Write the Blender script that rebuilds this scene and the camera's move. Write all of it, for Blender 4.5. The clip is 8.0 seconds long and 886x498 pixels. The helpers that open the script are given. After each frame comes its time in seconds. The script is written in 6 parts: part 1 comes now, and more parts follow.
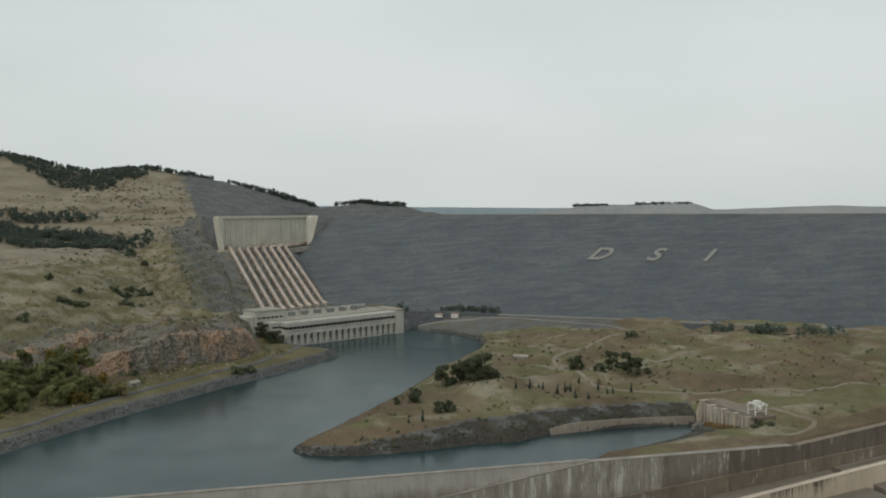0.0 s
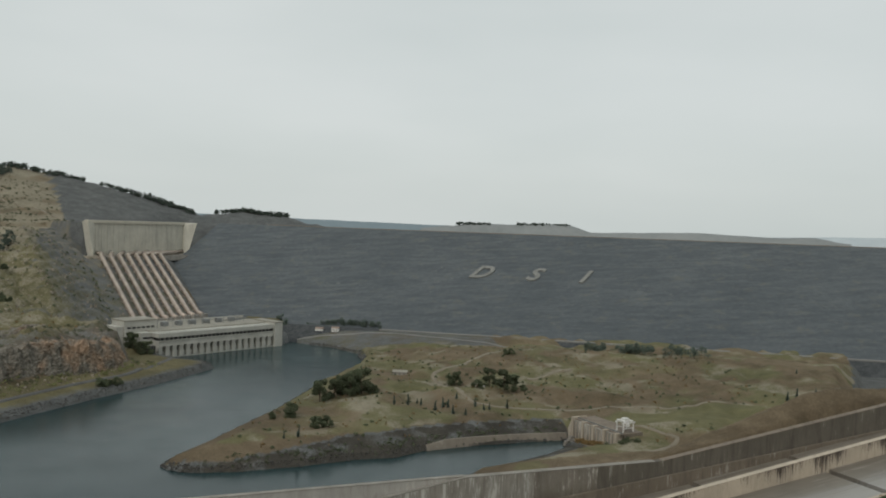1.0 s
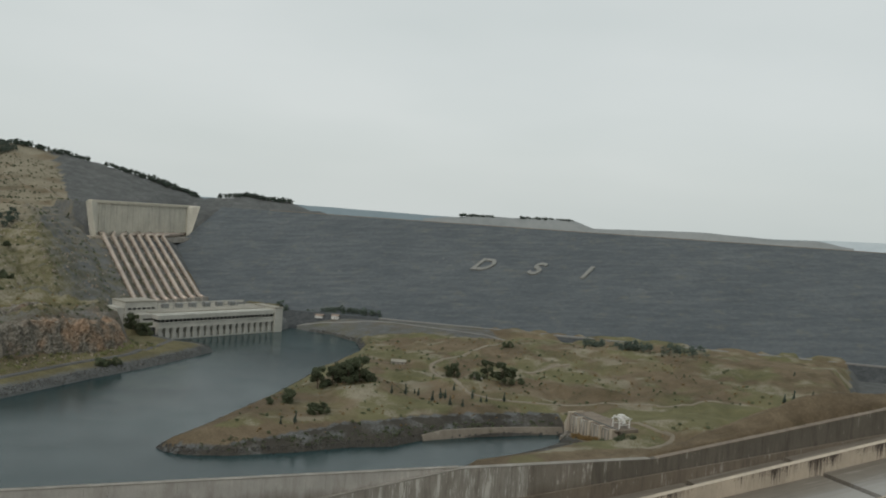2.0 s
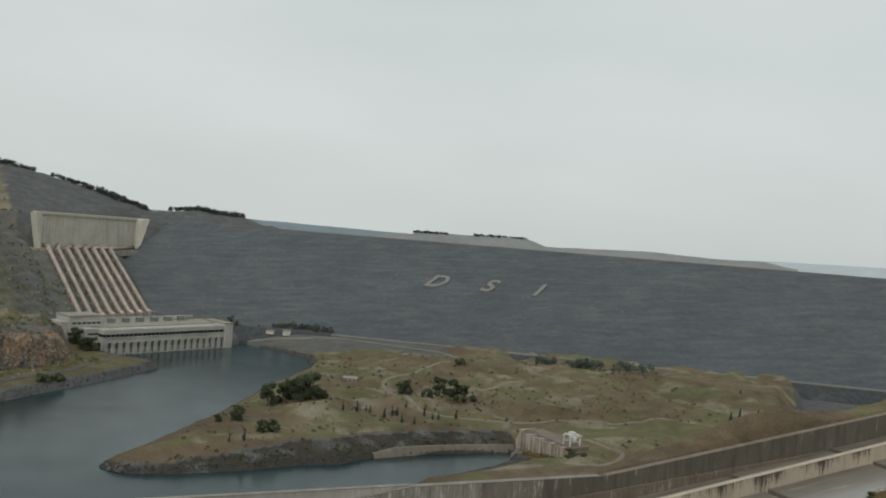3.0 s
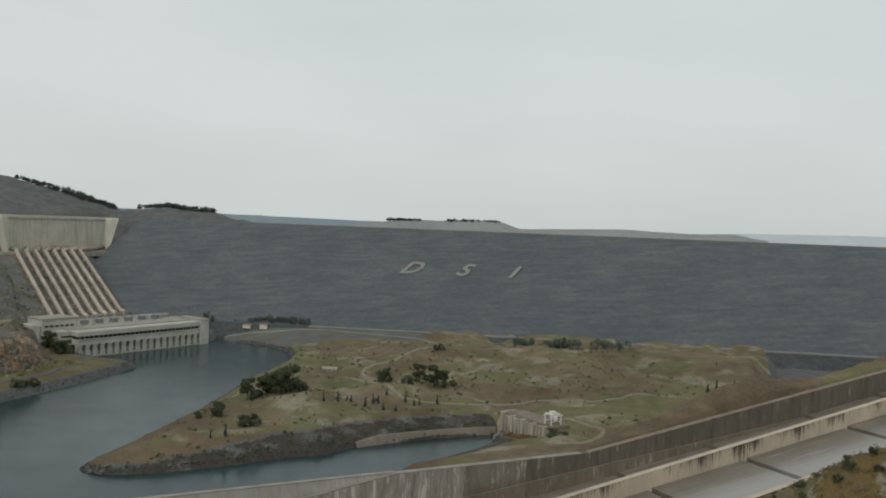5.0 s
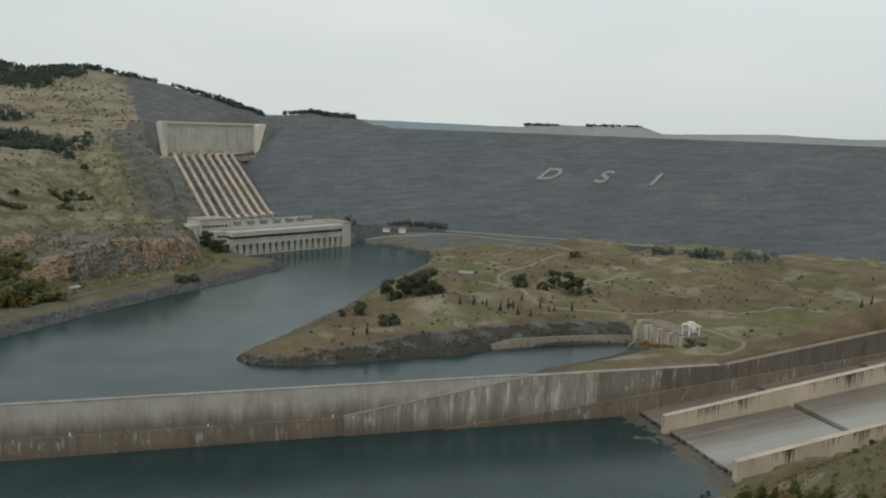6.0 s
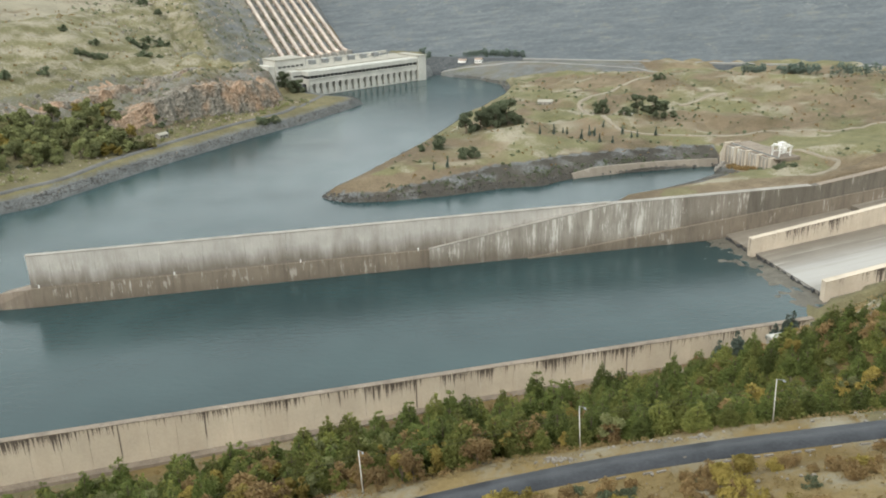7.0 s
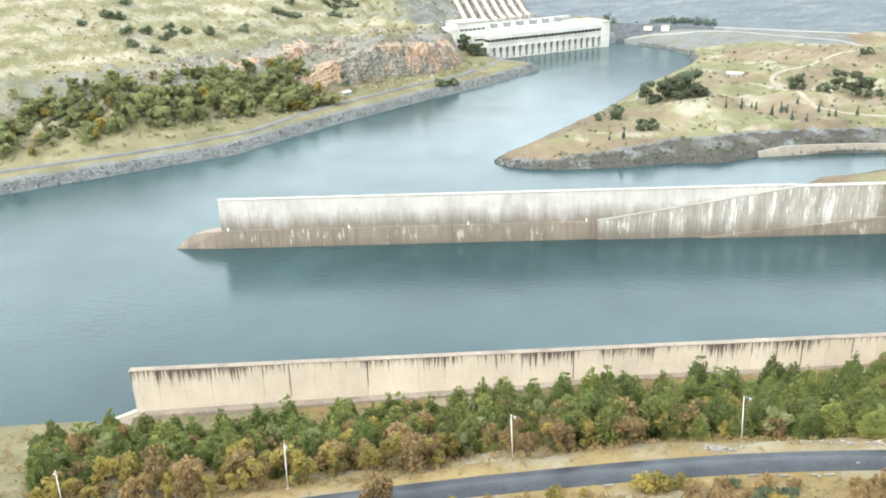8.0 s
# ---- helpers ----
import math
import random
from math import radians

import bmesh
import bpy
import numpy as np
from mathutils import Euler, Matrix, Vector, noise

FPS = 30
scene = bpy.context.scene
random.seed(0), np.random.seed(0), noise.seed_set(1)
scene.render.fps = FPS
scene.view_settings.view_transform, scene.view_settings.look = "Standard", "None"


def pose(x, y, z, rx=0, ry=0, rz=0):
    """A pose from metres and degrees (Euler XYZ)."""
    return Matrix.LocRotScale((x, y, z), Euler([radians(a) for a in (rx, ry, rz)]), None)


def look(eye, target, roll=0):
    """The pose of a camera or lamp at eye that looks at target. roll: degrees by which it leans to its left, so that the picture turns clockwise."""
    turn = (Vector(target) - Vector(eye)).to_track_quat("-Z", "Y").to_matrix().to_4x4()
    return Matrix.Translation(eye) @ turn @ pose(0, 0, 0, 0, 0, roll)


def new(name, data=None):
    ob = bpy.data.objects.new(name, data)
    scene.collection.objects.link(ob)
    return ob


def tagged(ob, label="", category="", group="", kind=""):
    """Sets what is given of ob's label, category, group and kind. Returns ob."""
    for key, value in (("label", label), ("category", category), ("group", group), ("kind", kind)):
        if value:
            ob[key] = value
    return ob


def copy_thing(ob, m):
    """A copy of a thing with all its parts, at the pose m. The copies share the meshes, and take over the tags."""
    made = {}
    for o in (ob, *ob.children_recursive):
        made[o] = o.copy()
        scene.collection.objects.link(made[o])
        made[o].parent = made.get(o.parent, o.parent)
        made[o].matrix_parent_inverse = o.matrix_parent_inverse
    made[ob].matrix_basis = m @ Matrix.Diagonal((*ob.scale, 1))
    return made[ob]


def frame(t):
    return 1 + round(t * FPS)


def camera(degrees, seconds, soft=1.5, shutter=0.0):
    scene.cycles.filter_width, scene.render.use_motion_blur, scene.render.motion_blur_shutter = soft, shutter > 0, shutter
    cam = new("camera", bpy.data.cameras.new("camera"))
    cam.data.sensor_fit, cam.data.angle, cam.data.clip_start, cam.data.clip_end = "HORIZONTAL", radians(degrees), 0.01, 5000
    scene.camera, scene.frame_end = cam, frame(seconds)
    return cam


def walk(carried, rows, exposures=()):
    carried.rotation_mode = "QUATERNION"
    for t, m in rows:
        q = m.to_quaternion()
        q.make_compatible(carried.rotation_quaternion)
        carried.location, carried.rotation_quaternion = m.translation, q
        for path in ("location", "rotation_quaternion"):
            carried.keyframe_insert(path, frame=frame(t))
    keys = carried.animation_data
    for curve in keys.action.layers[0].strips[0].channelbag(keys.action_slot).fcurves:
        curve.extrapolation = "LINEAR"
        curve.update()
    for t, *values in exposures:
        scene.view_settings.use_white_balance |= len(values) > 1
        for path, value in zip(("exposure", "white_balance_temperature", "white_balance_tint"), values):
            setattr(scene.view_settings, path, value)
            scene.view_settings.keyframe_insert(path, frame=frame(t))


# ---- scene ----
cam = camera(56.62, 8.0, soft=1.9)
EYE = 172.0
ROWS = [
    (0.0, 87.27, 0.23, -0.03),
    (0.5, 89.77, -1.81, -8.05),
    (1.0, 88.44, -2.06, -8.06),
    (1.5, 88.34, -3.05, -2.60),
    (1.7, 87.57, -4.20, -5.95),
    (2.8, 88.99, -4.00, -9.59),
    (3.0, 89.21, -4.65, -11.06),
    (3.5, 88.81, -3.33, -16.95),
    (4.0, 89.67, -2.96, -20.16),
    (4.2, 89.56, -2.50, -20.32),
    (5.3, 87.23, -2.65, -9.29),
    (5.5, 85.76, -2.96, -7.35),
    (6.0, 81.45, -2.09, -3.42),
    (6.5, 76.11, -2.09, -0.38),
    (7.0, 69.80, 1.52, 1.39),
    (7.5, 67.23, 1.23, 7.24),
    (8.0, 67.82, 1.69, 13.71),
]
# seconds, stops, kelvin, tint: the phone brightens once the sky leaves its picture
EXPOSURES = [(0.0, 0.08, 6500, 10), (0.5, 0.02, 6500, 10), (1.5, 0.02, 6500, 10), (4.2, 0.0, 6500, 10), (5.5, 0.05, 6500, 10), (6.0, 0.15, 6480, 10), (6.5, 0.66, 6480, 10), (7.0, 1.48, 6480, 10), (7.5, 2.38, 6280, 10), (8.0, 2.56, 6130, 10)]
walk(cam, [(t, pose(0, 0, EYE, rx, ry, rz)) for t, rx, ry, rz in ROWS], EXPOSURES)

# ---- sky and sun: a bright overcast autumn day ----
SUN_AZ, SUN_EL = 208.0, 38.0
world = bpy.data.worlds.new("overcast_sky")
scene.world = world
world.use_nodes = True
wn, wl = world.node_tree.nodes, world.node_tree.links
wn.clear()
sky = wn.new("ShaderNodeTexSky")
sky.sky_type = "NISHITA"
sky.sun_disc = False
sky.sun_elevation, sky.sun_rotation = radians(SUN_EL), radians(SUN_AZ)
sky.air_density, sky.dust_density = 1.0, 4.0
dim = wn.new("ShaderNodeVectorMath")
dim.operation = "SCALE"
dim.inputs["Scale"].default_value = 0.09
wl.new(sky.outputs["Color"], dim.inputs[0])
coord = wn.new("ShaderNodeTexCoord")
stretch = wn.new("ShaderNodeMapping")
stretch.inputs["Scale"].default_value = (1.0, 1.0, 3.5)
wl.new(coord.outputs["Generated"], stretch.inputs["Vector"])
cloud = wn.new("ShaderNodeTexNoise")
cloud.inputs["Scale"].default_value = 1.6
cloud.inputs["Detail"].default_value = 4.0
cloud.inputs["Roughness"].default_value = 0.45
wl.new(stretch.outputs["Vector"], cloud.inputs["Vector"])
deck = wn.new("ShaderNodeValToRGB")
deck.color_ramp.elements[0].position, deck.color_ramp.elements[0].color = 0.3, (0.56, 0.615, 0.60, 1)
deck.color_ramp.elements[1].position, deck.color_ramp.elements[1].color = 0.72, (0.68, 0.72, 0.705, 1)
wl.new(cloud.outputs["Fac"], deck.inputs["Fac"])
veil = wn.new("ShaderNodeMix")
veil.data_type = "RGBA"
veil.inputs["Factor"].default_value = 0.9
wl.new(dim.outputs["Vector"], veil.inputs["A"])
wl.new(deck.outputs["Color"], veil.inputs["B"])
bg = wn.new("ShaderNodeBackground")
bg.inputs["Strength"].default_value = 1.0
wl.new(veil.outputs["Result"], bg.inputs["Color"])
wout = wn.new("ShaderNodeOutputWorld")
wl.new(bg.outputs["Background"], wout.inputs["Surface"])
sun = new("sun", bpy.data.lights.new("sun", "SUN"))
sun.data.energy, sun.data.angle, sun.data.color = 0.8, radians(14), (1.0, 0.95, 0.87)
sun.matrix_basis = look((0, 0, 400), (0 - math.sin(radians(SUN_AZ)), -math.cos(radians(SUN_AZ)), 400 - math.tan(radians(SUN_EL))))


# ---- materials ----
def node_mat(name):
    m = bpy.data.materials.new(name)
    m.use_nodes = True
    nt = m.node_tree
    return m, nt.nodes, nt.links, nt.nodes["Principled BSDF"]


def noise_node(n, l, vec, scale, detail=5.0, rough=0.6):
    t = n.new("ShaderNodeTexNoise")
    t.inputs["Scale"].default_value, t.inputs["Detail"].default_value, t.inputs["Roughness"].default_value = scale, detail, rough
    l.new(vec, t.inputs["Vector"])
    return t.outputs["Fac"]


def ramp_node(n, l, fac, stops):
    r = n.new("ShaderNodeValToRGB")
    while len(r.color_ramp.elements) < len(stops):
        r.color_ramp.elements.new(0.5)
    for e, (p, c) in zip(r.color_ramp.elements, stops):
        e.position, e.color = p, (*c, 1)
    l.new(fac, r.inputs["Fac"])
    return r.outputs["Color"]


def mix_node(n, l, fac, a, b, blend="MIX"):
    m = n.new("ShaderNodeMix")
    m.data_type, m.blend_type = "RGBA", blend
    for key, v in (("Factor", fac), ("A", a), ("B", b)):
        if isinstance(v, (int, float)):
            m.inputs[key].default_value = v
        elif isinstance(v, tuple):
            m.inputs[key].default_value = (*v, 1)
        else:
            l.new(v, m.inputs[key])
    return m.outputs["Result"]


def math_node(n, l, op, a, b=0.0, clamp=False):
    m = n.new("ShaderNodeMath")
    m.operation, m.use_clamp = op, clamp
    for i, v in enumerate((a, b)):
        if isinstance(v, (int, float)):
            m.inputs[i].default_value = v
        else:
            l.new(v, m.inputs[i])
    return m.outputs["Value"]


def bump_node(n, l, height, bsdf, strength, distance):
    b = n.new("ShaderNodeBump")
    b.inputs["Strength"].default_value, b.inputs["Distance"].default_value = strength, distance
    l.new(height, b.inputs["Height"])
    l.new(b.outputs["Normal"], bsdf.inputs["Normal"])


def rough_mat(name, dark, light, big=0.05, fine=0.8, rough=0.85, bump=0.5, dist=0.3, metal=0.0, vary=0.0, spec=0.3):
    """Two scales of mottling between two colours, with relief; vary: spread of brightness from copy to copy."""
    m, n, l, b = node_mat(name)
    co = n.new("ShaderNodeTexCoord").outputs["Object"]
    f1, f2 = noise_node(n, l, co, big, 4), noise_node(n, l, co, fine, 6, 0.7)
    mixf = math_node(n, l, "ADD", math_node(n, l, "MULTIPLY", f1, 0.55), math_node(n, l, "MULTIPLY", f2, 0.45))
    col = ramp_node(n, l, mixf, [(0.36, dark), (0.64, light)])
    if vary:
        rnd = n.new("ShaderNodeObjectInfo").outputs["Random"]
        g = math_node(n, l, "ADD", math_node(n, l, "MULTIPLY", rnd, 2 * vary), 1 - vary)
        comb = n.new("ShaderNodeCombineColor")
        for c in ("Red", "Green", "Blue"):
            l.new(g, comb.inputs[c])
        col = mix_node(n, l, 1.0, col, comb.outputs["Color"], "MULTIPLY")
    l.new(col, b.inputs["Base Color"])
    b.inputs["Roughness"].default_value, b.inputs["Metallic"].default_value = rough, metal
    b.inputs["Specular IOR Level"].default_value = spec
    bump_node(n, l, f2, b, bump, dist)
    return m


def ground_mat():
    """Dry steppe grass, bare soil, dark riprap and green turf, laid out by the cover attribute of the terrain."""
    m, n, l, b = node_mat("steppe_ground")
    co = n.new("ShaderNodeTexCoord").outputs["Object"]
    cov = n.new("ShaderNodeAttribute")
    cov.attribute_name = "cover"
    sep = n.new("ShaderNodeSeparateColor")
    l.new(cov.outputs["Color"], sep.inputs["Color"])
    big, mid, fine = noise_node(n, l, co, 0.012, 4), noise_node(n, l, co, 0.05, 5, 0.65), noise_node(n, l, co, 0.55, 6, 0.75)
    wob = math_node(n, l, "MULTIPLY", math_node(n, l, "SUBTRACT", math_node(n, l, "ADD", mid, fine), 1.0), 0.9)

    def mask(ch, edge=0.5, width=0.22):
        v = math_node(n, l, "ADD", sep.outputs[ch], wob)
        return math_node(n, l, "MULTIPLY", math_node(n, l, "SUBTRACT", v, edge - width), 1 / (2 * width), True)

    mixf = math_node(n, l, "ADD", math_node(n, l, "MULTIPLY", big, 0.35), math_node(n, l, "ADD", math_node(n, l, "MULTIPLY", mid, 0.35), math_node(n, l, "MULTIPLY", fine, 0.3)))
    grass = ramp_node(n, l, mixf, [(0.36, (0.080, 0.071, 0.040)), (0.5, (0.144, 0.125, 0.071)), (0.66, (0.235, 0.200, 0.122))])
    turf = ramp_node(n, l, mixf, [(0.36, (0.084, 0.083, 0.042)), (0.62, (0.186, 0.172, 0.092))])
    soil = ramp_node(n, l, mixf, [(0.36, (0.076, 0.058, 0.038)), (0.5, (0.143, 0.110, 0.072)), (0.66, (0.240, 0.190, 0.128))])
    stone = ramp_node(n, l, math_node(n, l, "ADD", math_node(n, l, "MULTIPLY", mid, 0.4), math_node(n, l, "MULTIPLY", fine, 0.6)), [(0.34, (0.056, 0.060, 0.061)), (0.52, (0.116, 0.120, 0.119)), (0.68, (0.20, 0.202, 0.196))])
    col = mix_node(n, l, mask("Blue"), grass, turf)
    straw = ramp_node(n, l, mixf, [(0.36, (0.155, 0.138, 0.100)), (0.5, (0.228, 0.204, 0.150)), (0.66, (0.305, 0.275, 0.208))])
    va = math_node(n, l, "ADD", cov.outputs["Alpha"], wob)
    col = mix_node(n, l, math_node(n, l, "MULTIPLY", math_node(n, l, "SUBTRACT", va, 0.4), 5.0, True), col, straw)
    gold = ramp_node(n, l, mixf, [(0.36, (0.078, 0.054, 0.023)), (0.5, (0.150, 0.107, 0.046)), (0.66, (0.245, 0.183, 0.088))])
    col = mix_node(n, l, math_node(n, l, "MULTIPLY", math_node(n, l, "SUBTRACT", va, 1.2), 3.0, True), col, gold)
    col = mix_node(n, l, mask("Green"), col, soil)
    col = mix_node(n, l, mask("Red"), col, stone)
    wet = ramp_node(n, l, mixf, [(0.36, (0.030, 0.028, 0.024)), (0.5, (0.058, 0.053, 0.045)), (0.66, (0.105, 0.096, 0.080))])
    col = mix_node(n, l, math_node(n, l, "MULTIPLY", math_node(n, l, "SUBTRACT", -0.25, va), 3.0, True), col, wet)
    tuft = noise_node(n, l, co, 0.9, 4, 0.8)
    patchy = noise_node(n, l, co, 0.03, 3)
    spots = math_node(n, l, "MULTIPLY", math_node(n, l, "SUBTRACT", math_node(n, l, "ADD", tuft, math_node(n, l, "MULTIPLY", patchy, 0.35)), 0.72), 6.0, True)
    col = mix_node(n, l, math_node(n, l, "MULTIPLY", spots, 0.34), col, (0.062, 0.057, 0.032))
    pale = math_node(n, l, "MULTIPLY", math_node(n, l, "SUBTRACT", noise_node(n, l, co, 0.16, 6, 0.8), 0.62), 7.0, True)
    col = mix_node(n, l, math_node(n, l, "MULTIPLY", pale, 0.3), col, (0.33, 0.285, 0.215))
    l.new(col, b.inputs["Base Color"])
    b.inputs["Roughness"].default_value, b.inputs["Specular IOR Level"].default_value = 0.95, 0.15
    bump_node(n, l, math_node(n, l, "ADD", fine, mid), b, 0.55, 1.2)
    return m


def water_mat():
    m, n, l, b = node_mat("river_water")
    co = n.new("ShaderNodeTexCoord").outputs["Object"]
    big = noise_node(n, l, co, 0.006, 3)
    l.new(ramp_node(n, l, big, [(0.35, (0.013, 0.031, 0.034)), (0.65, (0.028, 0.054, 0.057))]), b.inputs["Base Color"])
    rip = n.new("ShaderNodeMapping")
    rip.inputs["Scale"].default_value = (0.5, 1.0, 1.0)
    l.new(co, rip.inputs["Vector"])
    r1, r2 = noise_node(n, l, rip.outputs["Vector"], 0.35, 3), noise_node(n, l, co, 0.03, 3)
    gl = math_node(n, l, "ADD", math_node(n, l, "MULTIPLY", r2, 0.25), 0.08)
    l.new(gl, b.inputs["Roughness"])
    b.inputs["IOR"].default_value = 1.33
    bump_node(n, l, r1, b, 0.25, 0.5)
    return m


def concrete_mat(name, light, dark, streak=0.6, vary=0.08, pale=0.25, drip_top=None, drip_slope=0.0, along=False, tide=None, joints=False, worn=None):
    """Weathered concrete: blotches, hanging run-off streaks, pale lime bloom; drip_top: height from which dark drips
    hang; worn: lane painted pale for wet sheen.
    """
    m, n, l, b = node_mat(name)
    co = n.new("ShaderNodeNewGeometry").outputs["Position"]
    run = n.new("ShaderNodeMapping")
    run.inputs["Scale"].default_value = (0.7, 0.7, 0.09)
    if along:
        run.vector_type = "TEXTURE"
        run.inputs["Rotation"].default_value = (0, 0, math.atan2(0.2325, 0.9726))
        run.inputs["Scale"].default_value = (30.0, 1.0, 30.0)
    l.new(co, run.inputs["Vector"])
    s1, s2 = noise_node(n, l, run.outputs["Vector"], 0.22, 5, 0.75), noise_node(n, l, run.outputs["Vector"], 0.9, 4, 0.7)
    big, fine = noise_node(n, l, co, 0.05, 4), noise_node(n, l, co, 1.3, 6, 0.75)
    base = math_node(n, l, "ADD", math_node(n, l, "MULTIPLY", big, 0.6), math_node(n, l, "MULTIPLY", fine, 0.4))
    col = ramp_node(n, l, base, [(0.35, tuple(c * 0.72 for c in light)), (0.65, light)])
    both = math_node(n, l, "ADD", math_node(n, l, "MULTIPLY", s1, 0.72), math_node(n, l, "MULTIPLY", s2, 0.28))
    st = ramp_node(n, l, both, [(0.49, (0, 0, 0)), (0.64, (1, 1, 1))])
    col = mix_node(n, l, math_node(n, l, "MULTIPLY", st, streak), col, dark)
    wide = 0.045 if pale > 0.6 else 0.0
    bloom = ramp_node(n, l, both, [(0.36 + wide, (1, 1, 1)), (0.43 + wide, (0, 0, 0))])
    col = mix_node(n, l, math_node(n, l, "MULTIPLY", bloom, pale), col, (0.62, 0.60, 0.55))
    if worn is not None:
        # pale sky sheen painted in a lane, centre and half width across the chute
        across = n.new("ShaderNodeSeparateXYZ")
        l.new(run.outputs["Vector"], across.inputs["Vector"])
        off = math_node(n, l, "ABSOLUTE", math_node(n, l, "SUBTRACT", across.outputs["Y"], 431.5 + worn[0]))
        edge = math_node(n, l, "ADD", math_node(n, l, "SUBTRACT", 1.0, math_node(n, l, "MULTIPLY", off, 1 / worn[1])), math_node(n, l, "MULTIPLY", math_node(n, l, "SUBTRACT", both, 0.5), 3.2))
        col = mix_node(n, l, math_node(n, l, "MULTIPLY", math_node(n, l, "MULTIPLY", edge, 1.3, True), 0.62), col, (0.37, 0.36, 0.34))
    if tide is not None:
        # old high-water stain, deepest at the foot and ragged above
        up = n.new("ShaderNodeSeparateXYZ")
        l.new(co, up.inputs["Vector"])
        edge = math_node(n, l, "ADD", math_node(n, l, "MULTIPLY", noise_node(n, l, run.outputs["Vector"], 0.12, 5, 0.7), 22.0), tide - 11.0)
        wet = math_node(n, l, "MULTIPLY", math_node(n, l, "SUBTRACT", edge, up.outputs["Z"]), 0.11, True)
        col = mix_node(n, l, math_node(n, l, "MULTIPLY", wet, 0.8), col, (0.105, 0.083, 0.060))
        lime = ramp_node(n, l, math_node(n, l, "ADD", math_node(n, l, "MULTIPLY", s2, 0.5), math_node(n, l, "MULTIPLY", noise_node(n, l, co, 0.09, 3), 0.5)), [(0.37, (1, 1, 1)), (0.42, (0, 0, 0))])
        col = mix_node(n, l, math_node(n, l, "MULTIPLY", lime, pale), col, (0.50, 0.475, 0.425))
    if drip_top is not None:
        flat = n.new("ShaderNodeMapping")
        flat.inputs["Scale"].default_value = (1.0, 1.0, 0.0)
        l.new(co, flat.inputs["Vector"])
        sep = n.new("ShaderNodeSeparateXYZ")
        l.new(co, sep.inputs["Vector"])
        depth = math_node(n, l, "SUBTRACT", drip_top, sep.outputs["Z"])
        if drip_slope:
            own = n.new("ShaderNodeSeparateXYZ")
            l.new(n.new("ShaderNodeTexCoord").outputs["Object"], own.inputs["Vector"])
            depth = math_node(n, l, "SUBTRACT", math_node(n, l, "ADD", drip_top, math_node(n, l, "MULTIPLY", own.outputs["X"], drip_slope)), own.outputs["Z"])
        where = noise_node(n, l, flat.outputs["Vector"], 0.04, 2)
        thin = noise_node(n, l, flat.outputs["Vector"], 1.5, 3, 0.85)
        length = math_node(n, l, "MULTIPLY", math_node(n, l, "SUBTRACT", math_node(n, l, "ADD", math_node(n, l, "MULTIPLY", where, 0.9), thin), 0.905 if joints else 0.96), 30.0 if joints else 60.0)
        drip = math_node(n, l, "MULTIPLY", math_node(n, l, "SUBTRACT", length, depth), 0.5, True)
        col = mix_node(n, l, math_node(n, l, "MULTIPLY", drip, 0.92), col, (0.036, 0.026, 0.020))
    rnd = n.new("ShaderNodeObjectInfo").outputs["Random"]
    if joints:
        own = n.new("ShaderNodeSeparateXYZ")
        l.new(n.new("ShaderNodeTexCoord").outputs["Object"], own.inputs["Vector"])
        near_edge = math_node(n, l, "MULTIPLY", math_node(n, l, "SUBTRACT", math_node(n, l, "ADD", math_node(n, l, "MULTIPLY", fine, 0.5), 0.3), own.outputs["X"]), 4.0, True)
        run_down = math_node(n, l, "MULTIPLY", math_node(n, l, "SUBTRACT", math_node(n, l, "SUBTRACT", math_node(n, l, "MULTIPLY", rnd, 24.0), 9.0), depth), 0.3, True)
        col = mix_node(n, l, math_node(n, l, "MULTIPLY", math_node(n, l, "MULTIPLY", near_edge, run_down), 0.85), col, (0.050, 0.037, 0.029))
    g = math_node(n, l, "ADD", math_node(n, l, "MULTIPLY", rnd, 2 * vary), 1 - vary)
    comb = n.new("ShaderNodeCombineColor")
    for c in ("Red", "Green", "Blue"):
        l.new(g, comb.inputs[c])
    col = mix_node(n, l, 1.0, col, comb.outputs["Color"], "MULTIPLY")
    l.new(col, b.inputs["Base Color"])
    b.inputs["Roughness"].default_value = 0.85 if worn is None else 0.38
    bump_node(n, l, fine, b, 0.3, 0.1)
    return m


